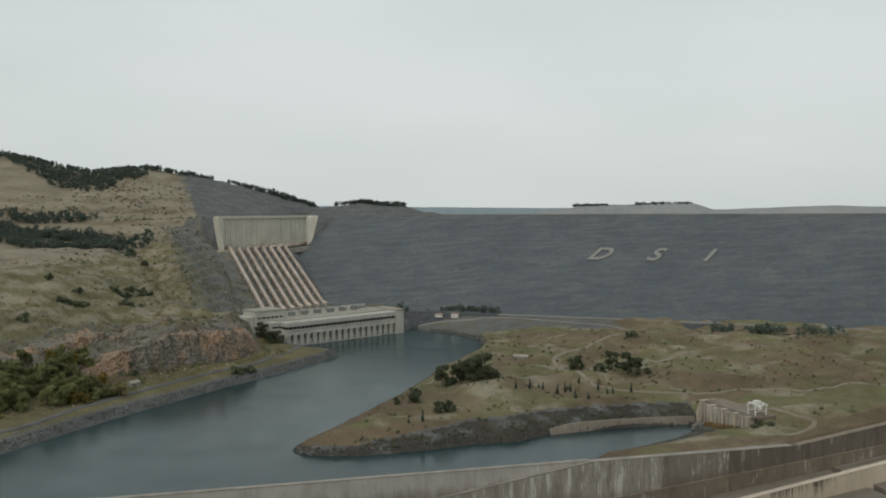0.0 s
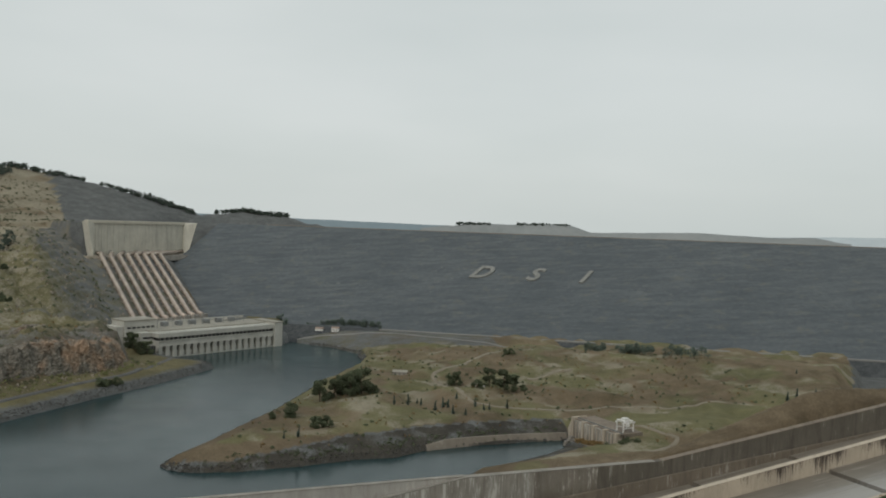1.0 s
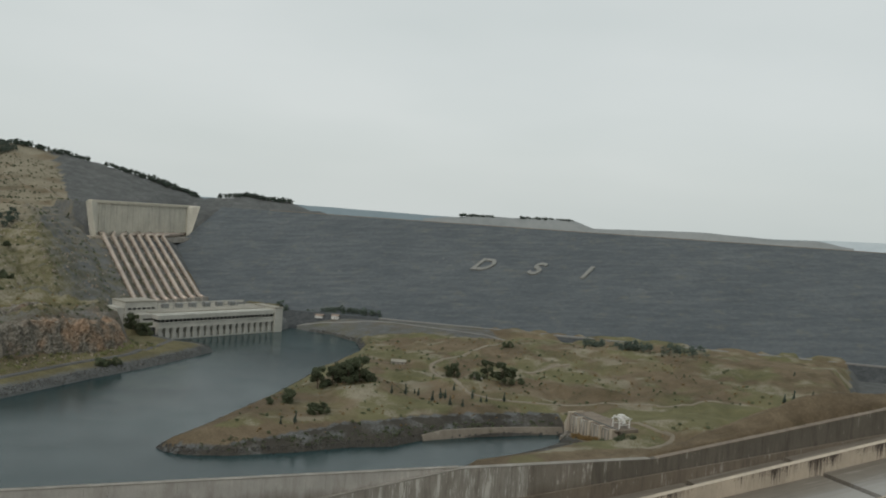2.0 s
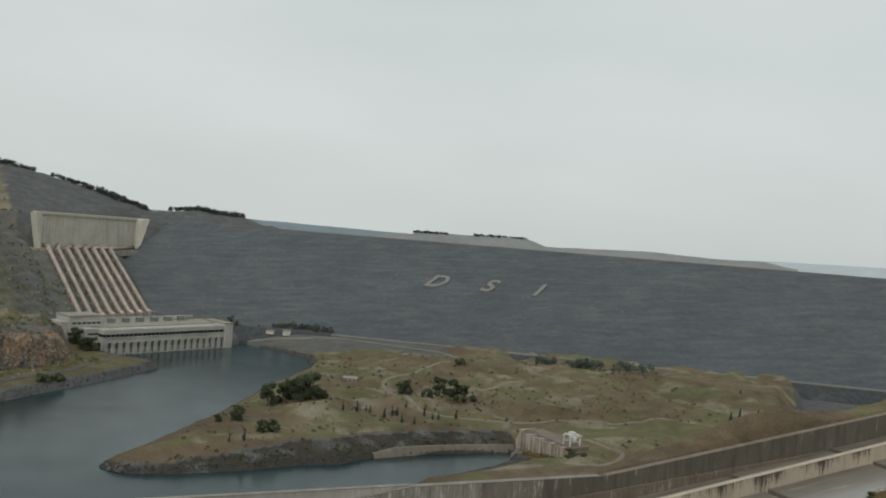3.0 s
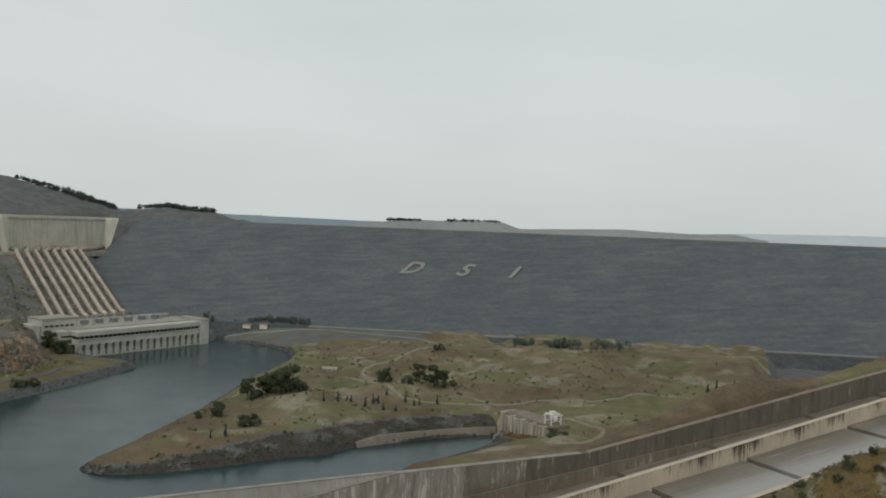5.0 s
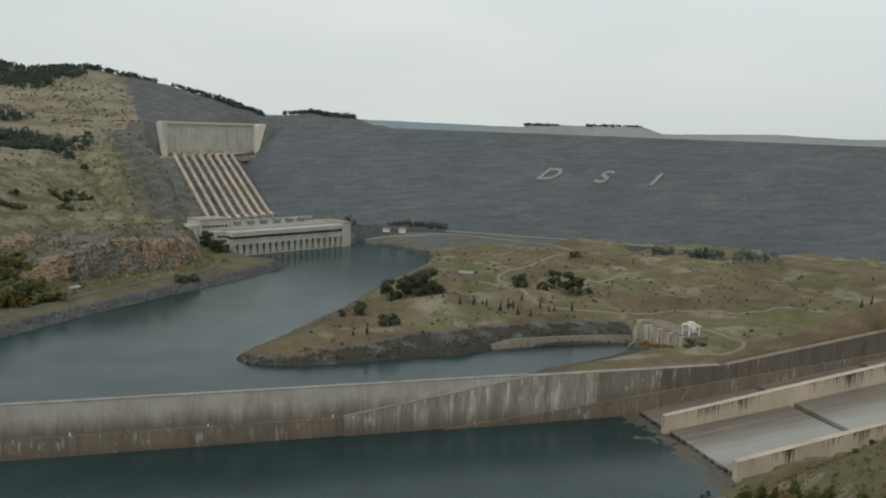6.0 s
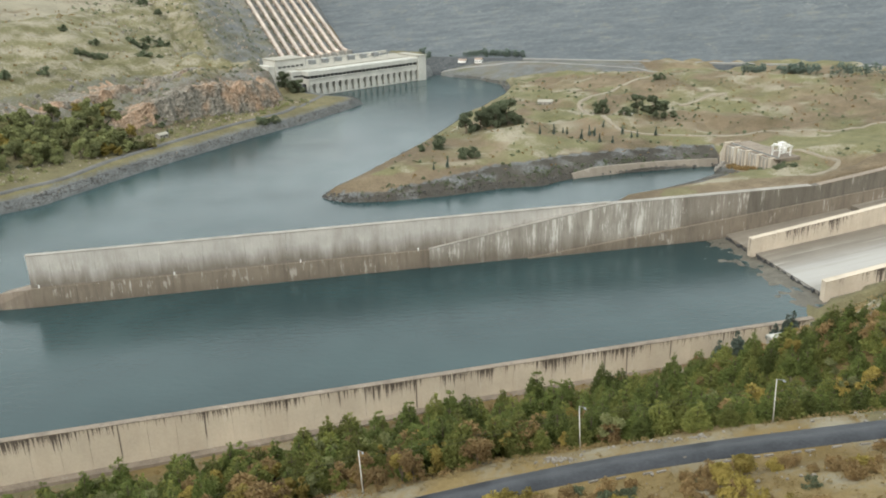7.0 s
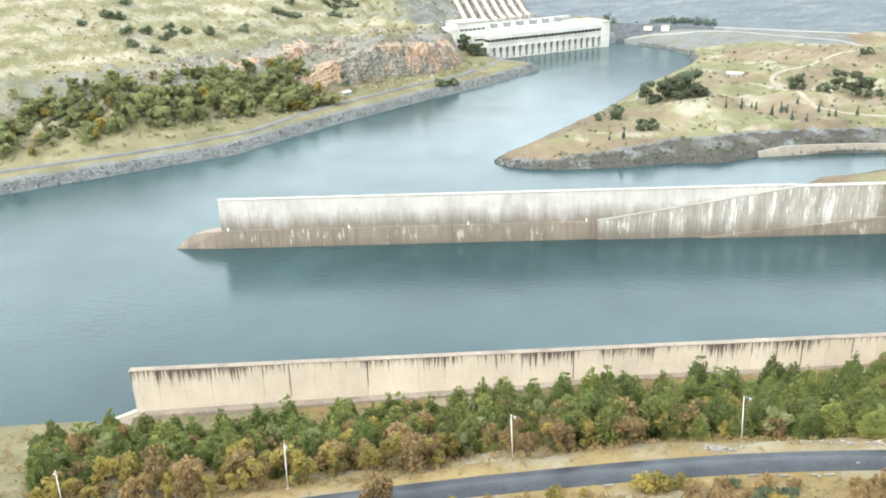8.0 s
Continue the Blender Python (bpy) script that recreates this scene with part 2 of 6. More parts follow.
def rockfill_mat():
    """Dumped basalt: coarse blocks, level bands from the lifts, thin dry weeds."""
    m, n, l, b = node_mat("basalt_rockfill")
    co = n.new("ShaderNodeNewGeometry").outputs["Position"]
    lift = n.new("ShaderNodeMapping")
    lift.inputs["Rotation"].default_value = (0, 0, radians(20))
    lift.inputs["Scale"].default_value = (0.045, 0.5, 1.2)
    l.new(co, lift.inputs["Vector"])
    bands = noise_node(n, l, lift.outputs["Vector"], 0.14, 6, 0.7)
    big, fine = noise_node(n, l, co, 0.008, 4), noise_node(n, l, co, 0.14, 6, 0.8)
    f = math_node(n, l, "ADD", math_node(n, l, "MULTIPLY", bands, 0.45), math_node(n, l, "ADD", math_node(n, l, "MULTIPLY", big, 0.2), math_node(n, l, "MULTIPLY", fine, 0.35)))
    col = ramp_node(n, l, f, [(0.30, (0.050, 0.059, 0.066)), (0.5, (0.090, 0.102, 0.111)), (0.72, (0.160, 0.172, 0.176))])
    speck = math_node(n, l, "MULTIPLY", math_node(n, l, "SUBTRACT", math_node(n, l, "ADD", noise_node(n, l, co, 0.11, 3, 0.7), math_node(n, l, "MULTIPLY", big, 0.35)), 0.82), 9.0, True)
    col = mix_node(n, l, math_node(n, l, "MULTIPLY", speck, 0.55), col, (0.21, 0.205, 0.19))
    weeds = math_node(n, l, "MULTIPLY", math_node(n, l, "SUBTRACT", math_node(n, l, "ADD", math_node(n, l, "MULTIPLY", bands, 0.5), noise_node(n, l, co, 0.05, 5, 0.8)), 0.80), 7.0, True)
    col = mix_node(n, l, math_node(n, l, "MULTIPLY", weeds, 0.4), col, (0.160, 0.150, 0.115))
    l.new(col, b.inputs["Base Color"])
    b.inputs["Roughness"].default_value, b.inputs["Specular IOR Level"].default_value = 0.9, 0.3
    bump_node(n, l, fine, b, 0.7, 1.6)
    return m


M_GROUND = ground_mat()
M_WATER = water_mat()
M_ROCKFILL = rockfill_mat()
M_TOE = rough_mat("dark_toe_riprap", (0.030, 0.034, 0.037), (0.085, 0.090, 0.092), 0.1, 0.4, 0.9, 0.8, 1.0)
M_LETTER = rough_mat("pale_laid_stones", (0.15, 0.15, 0.14), (0.29, 0.29, 0.27), 0.2, 1.0)
M_CONC = concrete_mat("grey_concrete", (0.36, 0.335, 0.295), (0.13, 0.11, 0.09), 0.6)
M_CONC_PALE = concrete_mat("pale_concrete", (0.49, 0.425, 0.34), (0.27, 0.22, 0.165), 0.5, 0.04, 0.15)
M_CONC_DRIP = concrete_mat("drip_stained_concrete", (0.50, 0.430, 0.335), (0.38, 0.310, 0.230), 0.4, 0.03, 0.2, 23.6, joints=True)
M_CONC_BROWN = concrete_mat("stained_brown_concrete", (0.24, 0.195, 0.15), (0.085, 0.068, 0.053), 0.75)
M_CONC_BLOOM = concrete_mat("lime_bloomed_concrete", (0.32, 0.295, 0.255), (0.13, 0.11, 0.088), 0.6, 0.03, 0.65, tide=11.0)
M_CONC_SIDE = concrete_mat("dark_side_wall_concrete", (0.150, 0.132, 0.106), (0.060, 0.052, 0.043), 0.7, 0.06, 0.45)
M_CONC_MID = concrete_mat("browned_wall_concrete", (0.235, 0.208, 0.172), (0.095, 0.080, 0.064), 0.65, 0.05, 0.55, tide=17.0)
M_CONC_FLOOR = concrete_mat("dull_chute_concrete", (0.200, 0.172, 0.136), (0.085, 0.070, 0.054), 0.75, 0.05, 0.3, along=True)
M_CONC_PIER = concrete_mat("pier_concrete", (0.56, 0.48, 0.38), (0.32, 0.26, 0.20), 0.5, 0.04, 0.15, 15.2, 0.144)
# the middle bay's wet sheen is put into the colour as a pale band
M_CONC_LIGHT = concrete_mat("sheen_painted_chute_concrete", (0.200, 0.178, 0.148), (0.085, 0.070, 0.054), 0.75, 0.05, 0.4, along=True, worn=(-76, 19))
M_MUD = rough_mat("wet_mud_and_gravel", (0.060, 0.056, 0.044), (0.135, 0.122, 0.098), 0.15, 0.9, 0.6, 0.8, 0.3)
M_CONC_TIDE = concrete_mat("tide_stained_concrete", (0.45, 0.43, 0.395), (0.23, 0.205, 0.175), 0.5, 0.015, 0.3, tide=20.5)
M_CONC_FOOT = concrete_mat("lime_splashed_footing", (0.205, 0.170, 0.130), (0.085, 0.068, 0.053), 0.6, 0.03, 0.42, tide=6.0)
M_COPING = rough_mat("coping_concrete", (0.20, 0.185, 0.16), (0.33, 0.31, 0.275), 0.1, 1.2)
M_FOREBAY = concrete_mat("intake_concrete", (0.58, 0.555, 0.475), (0.30, 0.28, 0.24), 0.6, 0.03, 0.5)
M_FOREBAY_CAP = rough_mat("intake_cap_concrete", (0.44, 0.41, 0.34), (0.60, 0.56, 0.47), 0.08, 0.8)
M_PIPE = rough_mat("red_oxide_pipe_paint", (0.29, 0.228, 0.185), (0.46, 0.385, 0.32), 0.05, 0.6, 0.26, 0.1, 0.05, 0.15, 0.2, 0.8)
M_PLASTER = rough_mat("powerhouse_plaster", (0.34, 0.335, 0.30), (0.50, 0.49, 0.445), 0.06, 0.9)
M_ROOF = rough_mat("powerhouse_roof_sheet", (0.24, 0.228, 0.19), (0.33, 0.312, 0.265), 0.05, 0.7, 0.7)
# near black: recess shade put into the colour; also windows, doors, wires
M_DARK = rough_mat("near_black_and_recess_shade", (0.03, 0.032, 0.033), (0.06, 0.06, 0.06), 0.3, 1.0)
M_STEEL = rough_mat("grey_steel", (0.20, 0.21, 0.21), (0.32, 0.33, 0.33), 0.4, 3.0, 0.5, 0.1, 0.02, 0.6)
M_POLE = rough_mat("concrete_pole", (0.45, 0.44, 0.40), (0.60, 0.58, 0.54), 0.5, 4.0)
M_WHITE = rough_mat("white_paint", (0.55, 0.545, 0.52), (0.72, 0.71, 0.68), 0.3, 2.0)
M_ASPHALT = rough_mat("asphalt", (0.014, 0.016, 0.020), (0.044, 0.047, 0.054), 0.12, 1.2, 0.42, 0.3, 0.05)
M_BANK_ROAD = rough_mat("worn_grey_road", (0.075, 0.074, 0.072), (0.15, 0.146, 0.138), 0.05, 0.8)
M_FOOT_ROAD = rough_mat("pale_grey_road", (0.16, 0.158, 0.15), (0.25, 0.245, 0.23), 0.05, 0.8)
M_TRACK = rough_mat("gravel_track", (0.17, 0.145, 0.105), (0.26, 0.225, 0.17), 0.06, 0.8)
M_ROCK_BROWN = rough_mat("weathered_brown_rock", (0.125, 0.108, 0.084), (0.35, 0.305, 0.245), 0.1, 0.5, 0.95, 1.0, 1.0, 0.0, 0.2)
M_ROCK = rough_mat("limestone", (0.085, 0.076, 0.064), (0.30, 0.275, 0.24), 0.25, 1.4, 0.95, 0.9, 0.5, 0.0, 0.15)
M_ROCK_PALE = rough_mat("pale_limestone", (0.12, 0.112, 0.098), (0.42, 0.40, 0.36), 0.35, 1.4, 0.95, 0.9, 0.5)
M_BARK = rough_mat("bark", (0.06, 0.045, 0.032), (0.13, 0.10, 0.075), 0.8, 5.0, 0.95)
M_PINE = rough_mat("pine_needles", (0.058, 0.080, 0.021), (0.160, 0.188, 0.052), 0.5, 3.0, 0.8, 0.3, 0.1, 0.0, 0.3)
M_PINE_LIGHT = rough_mat("young_pine_needles", (0.084, 0.098, 0.025), (0.215, 0.226, 0.064), 0.5, 3.0, 0.8, 0.3, 0.1, 0.0, 0.35)
M_PINE_DARK = rough_mat("dark_conifer_needles", (0.072, 0.098, 0.082), (0.150, 0.182, 0.148), 0.3, 2.0, 0.85, 0.3, 0.1, 0.0, 0.25)
M_LEAF_DARK = rough_mat("dark_olive_leaves", (0.064, 0.082, 0.050), (0.168, 0.190, 0.112), 0.4, 2.0, 0.85, 0.3, 0.1, 0.0, 0.25)
M_LEAF_YELLOW = rough_mat("yellow_autumn_leaves", (0.17, 0.14, 0.035), (0.36, 0.28, 0.08), 0.5, 3.0, 0.8, 0.3, 0.1, 0.0, 0.25)
M_LEAF_RUST = rough_mat("rusty_autumn_leaves", (0.150, 0.102, 0.044), (0.32, 0.222, 0.105), 0.5, 3.0, 0.85, 0.3, 0.1, 0.0, 0.25)
M_LEAF_GREEN = rough_mat("broad_leaves", (0.135, 0.152, 0.062), (0.290, 0.298, 0.135), 0.5, 3.0, 0.8, 0.3, 0.1, 0.0, 0.3)
M_LEAF_OLIVE = rough_mat("olive_autumn_leaves", (0.135, 0.130, 0.058), (0.285, 0.262, 0.130), 0.5, 3.0, 0.8, 0.3, 0.1, 0.0, 0.3)
M_STRAW = rough_mat("dry_straw_grass", (0.155, 0.115, 0.05), (0.33, 0.25, 0.115), 0.4, 2.5, 0.95)
for m in (M_PINE, M_PINE_LIGHT, M_PINE_DARK, M_LEAF_DARK, M_LEAF_YELLOW, M_LEAF_RUST, M_LEAF_GREEN, M_LEAF_OLIVE, M_STRAW):
    # leaves let some light through
    n, l = m.node_tree.nodes, m.node_tree.links
    b = next(k for k in n if k.type == "BSDF_PRINCIPLED")
    out = next(k for k in n if k.type == "OUTPUT_MATERIAL")
    tr, mx = n.new("ShaderNodeBsdfTranslucent"), n.new("ShaderNodeMixShader")
    l.new(b.inputs["Base Color"].links[0].from_socket, tr.inputs["Color"])
    mx.inputs["Fac"].default_value = 0.4
    l.new(b.outputs["BSDF"], mx.inputs[1])
    l.new(tr.outputs["BSDF"], mx.inputs[2])
    l.new(mx.outputs["Shader"], out.inputs["Surface"])
# aerial haze is put into these hill colours, palest on the last ridge
M_FAR = rough_mat("distant_hill_haze_grey", (0.20, 0.215, 0.215), (0.28, 0.29, 0.285), 0.004, 0.03, 1.0)
M_FAR_BLUE = rough_mat("distant_ridge_haze_blue", (0.17, 0.22, 0.245), (0.215, 0.265, 0.29), 0.003, 0.02, 1.0)
M_FAR_PALE = rough_mat("distant_ridge_haze_pale", (0.42, 0.47, 0.50), (0.50, 0.55, 0.57), 0.003, 0.02, 1.0)


# ---- mesh helpers ----
def thing(name, label="", category="", group="", kind="", at=(0, 0, 0)):
    ob = new(name)
    ob.empty_display_size = 2
    ob.location = at
    return tagged(ob, label, category, group, kind)


def link_mesh(name, me, material, parent=None, label=""):
    if material and not me.materials:
        me.materials.append(material)
    ob = new(name, me)
    if parent:
        ob.parent = parent
    return tagged(ob, label)


def part(name, bm, material, parent=None, label="", smooth=False):
    me = bpy.data.meshes.new(name)
    bmesh.ops.recalc_face_normals(bm, faces=bm.faces)
    for f in bm.faces:
        f.smooth = smooth
    bm.to_mesh(me)
    bm.free()
    return link_mesh(name, me, material, parent, label)


def raw(name, verts, faces, material, parent=None, label="", smooth=False):
    me = bpy.data.meshes.new(name)
    me.from_pydata([tuple(map(float, v)) for v in verts], [], [tuple(map(int, f)) for f in faces])
    if smooth:
        me.polygons.foreach_set("use_smooth", [True] * len(me.polygons))
    me.update()
    return link_mesh(name, me, material, parent, label)


def hexa(bm, low, high):
    """A solid between a lower and an upper quad, each four corners in order."""
    v = [bm.verts.new(p) for p in (*low, *high)]
    for f in ((3, 2, 1, 0), (4, 5, 6, 7), (0, 1, 5, 4), (1, 2, 6, 5), (2, 3, 7, 6), (3, 0, 4, 7)):
        bm.faces.new([v[i] for i in f])
    return v


def box(bm, x0, x1, y0, y1, z0, z1):
    return hexa(bm, ((x0, y0, z0), (x1, y0, z0), (x1, y1, z0), (x0, y1, z0)), ((x0, y0, z1), (x1, y0, z1), (x1, y1, z1), (x0, y1, z1)))


def bevelled(bm, w):
    bmesh.ops.bevel(bm, geom=bm.edges[:], offset=w, segments=1, affect="EDGES")
    return bm


def tube(bm, path, radius, sides=10, cap=True):
    """A round tube along a list of points; radius a number or one per point."""
    pts = [Vector(p) for p in path]
    radii = radius if isinstance(radius, (list, tuple)) else [radius] * len(pts)
    rings = []
    for i, p in enumerate(pts):
        d = (pts[min(i + 1, len(pts) - 1)] - pts[max(i - 1, 0)]).normalized()
        side = d.cross(Vector((0, 0, 1)))
        side = side.normalized() if side.length > 1e-3 else Vector((1, 0, 0))
        up = side.cross(d)
        rings.append([bm.verts.new(p + radii[i] * (math.cos(a) * side + math.sin(a) * up)) for a in (2 * math.pi * k / sides for k in range(sides))])
    for r, q in zip(rings, rings[1:]):
        for k in range(sides):
            bm.faces.new((r[k], r[(k + 1) % sides], q[(k + 1) % sides], q[k]))
    if cap:
        bm.faces.new(rings[0][::-1])
        bm.faces.new(rings[-1])


class Frame:
    """A level plan frame: an origin, an along direction, and a side direction to its left."""

    def __init__(self, ox, oy, ax, ay):
        k = math.hypot(ax, ay)
        self.o, self.a, self.b = (ox, oy), (ax / k, ay / k), (-ay / k, ax / k)

    def at(self, s, q, z=0.0):
        return (self.o[0] + s * self.a[0] + q * self.b[0], self.o[1] + s * self.a[1] + q * self.b[1], z)

    def inv(self, x, y):
        dx, dy = x - self.o[0], y - self.o[1]
        return dx * self.a[0] + dy * self.a[1], dx * self.b[0] + dy * self.b[1]


CHUTE = Frame(152, 480, 0.9726, 0.2325)       # spillway axis; s up the chute, q to the north
HOUSE = Frame(-196, 1047, 0.55, 0.835)        # the penstock slope; q back into the hill
FRONT = Frame(-179, 1044, 113, 99)            # powerhouse front; q back from the water
DAM = Frame(0, 0, 0.940, -0.342)              # s along the crest to the right, q away from the viewpoint
NEARW = Frame(-174, 221, 0.9560, 0.2935)      # near basin wall, q to the river
NEAR_LINE = Frame(-174, 221, 0.9607, 0.2774)   # the near wall itself, turned a little towards the viewpoint
CHUTE_SLOPE = 0.144

# ---- the lie of the land ----
LEFT_SHORE = [(-1500, -500), (-760, 120), (-434, 452), (-314, 574), (-273, 672), (-212, 792), (-170, 863), (-138, 927), (-122, 968), (-134, 986), (-165, 1000), (-197, 1029), (-58, 1150), (-46, 1192), (-45, 1300), (100, 1700), (100, 2200), (-4900, 2200), (-4900, -500)]
EAST_SHORE = [(-46, 1192), (-20, 1160), (12, 1138), (45, 1087), (50, 1019), (37, 960), (-3, 876), (-25, 804), (-44, 744), (-69, 682), (-88, 632), (-106, 594), (-109, 583), (-102, 574), (-86, 567), (-58, 568), (-14, 580), (27, 597), (56, 601), (80, 620), (116, 632), (163, 643), (198, 650), (192, 624), (164, 596), (134, 575), (104, 560), (86, 478), (152, 491), (160, 446), (168, 382), (150, 330), (110, 302), (8, 271), (-90, 242), (-172, 217), (-200, 219), (-228, 209), (-330, 150), (-600, -60), (-1200, -600), (-1200, -4900), (4900, -4900), (4900, 2200), (100, 2200), (100, 1700), (-45, 1300)]


def signed(X, Y, poly):
    """Distance to a closed outline, positive inside."""
    d2 = np.full(X.shape, 1e18)
    inside = np.zeros(X.shape, bool)
    for (x0, y0), (x1, y1) in zip(poly, poly[1:] + poly[:1]):
        ex, ey = x1 - x0, y1 - y0
        k = np.clip(((X - x0) * ex + (Y - y0) * ey) / (ex * ex + ey * ey), 0, 1)
        d2 = np.minimum(d2, (X - x0 - k * ex) ** 2 + (Y - y0 - k * ey) ** 2)
        if y0 != y1:
            inside ^= ((y0 > Y) != (y1 > Y)) & (X < x0 + (Y - y0) * ex / ey)
    return np.where(inside, 1, -1) * np.sqrt(d2)


def ridge(X, Y, pts, fall, flat=0.0):
    """A ridge line of given heights that falls away evenly on both sides."""
    best = np.full(X.shape, -1e9)
    for (x0, y0, z0), (x1, y1, z1) in zip(pts, pts[1:]):
        ex, ey = x1 - x0, y1 - y0
        k = np.clip(((X - x0) * ex + (Y - y0) * ey) / (ex * ex + ey * ey), 0, 1)
        d = np.hypot(X - x0 - k * ex, Y - y0 - k * ey)
        best = np.maximum(best, z0 + k * (z1 - z0) - fall * np.maximum(d - flat, 0))
    return best


def smax(a, b, k=6.0):
    h = np.clip(0.5 + 0.5 * (a - b) / k, 0, 1)
    return b + (a - b) * h + k * h * (1 - h)


def waves(X, Y, size, seed, octaves=4):
    """Smooth uneven ground: sines of turning directions, about -1 to 1."""
    rng = np.random.default_rng(seed)
    out, amp, tot = np.zeros(X.shape), 1.0, 0.0
    for o in range(octaves):
        acc = 0
        for k in range(4):
            a, p = rng.uniform(0, 2 * math.pi, 2)
            f = 2 * math.pi / size * rng.uniform(0.7, 1.4)
            acc = acc + np.sin((X * math.cos(a) + Y * math.sin(a)) * f + p + 1.3 * np.sin((Y * math.cos(a) - X * math.sin(a)) * f * 0.6 + 2 * p))
        out, tot = out + amp * acc / 3, tot + amp
        amp, size = amp * 0.55, size * 0.47
    return out / tot


RIDGE_WEST = [(-1500, 1700, 380), (-934, 1757, 292), (-742, 1749, 254), (-633, 1738, 262), (-504, 1780, 243), (-388, 1809, 213), (-266, 1780, 181), (-176, 1791, 192), (-104, 1797, 185), (-31, 1800, 168)]
RIDGE_RIGHT = [(150, 1010, 24), (246, 918, 33), (356, 880, 34), (460, 830, 38), (515, 785, 40)]
RIDGE_ABUT = [(600, 640, 86), (622, 632, 97), (668, 600, 103), (692, 588, 103)]
RIDGE_EAST = [(150, 240, 62), (159, 230, 88), (169, 223, 98), (181, 213, 109), (200, 196, 122), (211, 184, 134), (260, 130, 160), (500, 0, 175)]


def road_q(s):
    """How far below the near wall's line the road runs, s along that wall."""
    return np.interp(s, [-150, 50, 145, 170, 207, 232, 300, 420], [116, 113, 115, 118, 124.7, 130.5, 148, 185])


def land(X, Y):
    """Ground height, and the cover: riprap, bare soil, green turf."""
    sL, sE = signed(X, Y, LEFT_SHORE), signed(X, Y, EAST_SHORE)
    n1, n2 = waves(X, Y, 90, 3), waves(X, Y, 26, 5, 3)
    # west bank: quay, grove flat, rock band, pasture, upper fields
    sw = sL + 7 * n1 * np.clip((sL - 30) / 40, 0, 1)
    hL = np.interp(sw, [0, 10, 13, 22, 52, 64, 80, 270, 370, 450, 560, 1000], [0, 6.2, 6.6, 9.5, 14, 19, 43, 104, 119, 117, 128, 190])
    bare = np.clip((X + 345) / 50, 0, 1)
    hL = hL * bare + (1 - bare) * np.interp(sw, [0, 10, 13, 22, 95, 140, 270, 370, 450, 560, 1000], [0, 6.2, 6.6, 9.5, 26, 48, 104, 119, 117, 128, 190])
    fold = np.clip((sw - 62) / 16, 0, 1) * np.clip((300 - sw) / 200, 0, 1)
    hL = hL + (5 * n2 + 4 * n1 + 3.0 * waves(X, Y, 11, 21, 2)) * fold + 6 * waves(X, Y, 180, 8) * np.clip((sw - 120) / 200, 0, 1)
    # the spur ends above the powerhouse
    bd = ((X + 156) * 235 + (Y - 868) * 218) / 320.5
    hL = np.maximum(hL - 0.95 * np.maximum(bd + 4 * n2, 0), np.minimum(8.5 + 0 * X, hL))
    a, q = HOUSE.inv(X, Y)
    bb = q - 131
    ca = a - 200 - 0.54 * np.clip(bb, 0, 400)
    slope = 25 + 0.47 * np.clip(bb, -60, 190)
    valley = np.where(q > 0, np.where(bb < -5, 14, slope), 7)
    valley = valley + 0.42 * np.clip(-ca - 160, 0, 90) * np.clip((bb + 60) / 80, 0, 1) - 0.35 * np.maximum(ca - 22, 0) * (bb > -20)
    valley = np.where((ca > -330) & (bb < 215), valley - 0.6 * np.maximum(-ca - 250, 0), -50)
    hL = np.maximum(hL, np.where(sL > 0, valley, -50))
    hills = ridge(X, Y, RIDGE_WEST, 0.33, 15) + 3 * n1
    hL = smax(hL, hills, 10)
    # the cut in which the penstocks lie, up to the headwall
    cut = slope + (0.5 + 0.2 * n1) * np.maximum(-ca - 150, 0) + 9 * (n1 + 0.5 * n2) * np.clip((-ca - 155) / 50, 0, 1) + np.maximum(-bb - 30, 0) * 0.5 - 0.45 * np.clip(ca - 14, 0, 120)
    cut = cut + 0.8 * np.maximum(q - 339, 0)
    hL = np.where((q > 0) & (ca > -420) & (ca < 215) & (a < 470), np.minimum(hL, cut), hL)
    steps = np.clip((ca + 340) / 40, 0, 1) * np.clip((-165 - ca) / 30, 0, 1) * (q > 60) * (sL > 40)
    hL = hL + 2.0 * np.sin(hL * 0.62 + n1) * steps
    hL = np.where((q > 344) & (a > 182) & (a < 398), np.maximum(hL, 159.0), hL)
    hL = np.where((q > 290) & (q <= 344) & (a > 150) & (a < 440), np.minimum(hL, 103.5), hL)
    # east: spit, dam foot, field and hills
    hE = np.interp(sE, [0, 9, 36, 120, 400], [0, 6.5, 15, 18, 19]) + 1.2 * n1 * np.clip((sE - 20) / 60, 0, 1) + 0.5 * n2 * np.clip(sE / 30, 0, 1)
    scarp = np.tanh(4 * waves(X, Y, 170, 23, 3)) + 0.6 * np.tanh(5 * waves(X, Y, 75, 27, 2))
    inland = np.clip((sE - 30) / 60, 0, 1) * (Y > 560)
    hE = hE + 3.4 * scarp * inland
    hE = smax(hE, ridge(X, Y, RIDGE_RIGHT, 0.13, 14) + 4.2 * n1 + 1.5 * n2, 5)
    toe = np.clip((DAM.inv(X, Y)[1] + 10 * n1 - 1022) / 30, 0, 1) * np.clip((250 - X) / 40, 0, 1)
    hE = hE * (1 - toe) + toe * np.interp(sE, [0, 10, 60, 120], [0, 5, 17, 20])
    cs, cq = CHUTE.inv(X, Y)
    gap = X - 0.665 * Y
    hE = np.where((Y > 590) & (cq > 30), np.minimum(hE, 4 + np.maximum(38 - 0.9 * np.maximum(gap + 4 * n2, 0), 0)), hE)
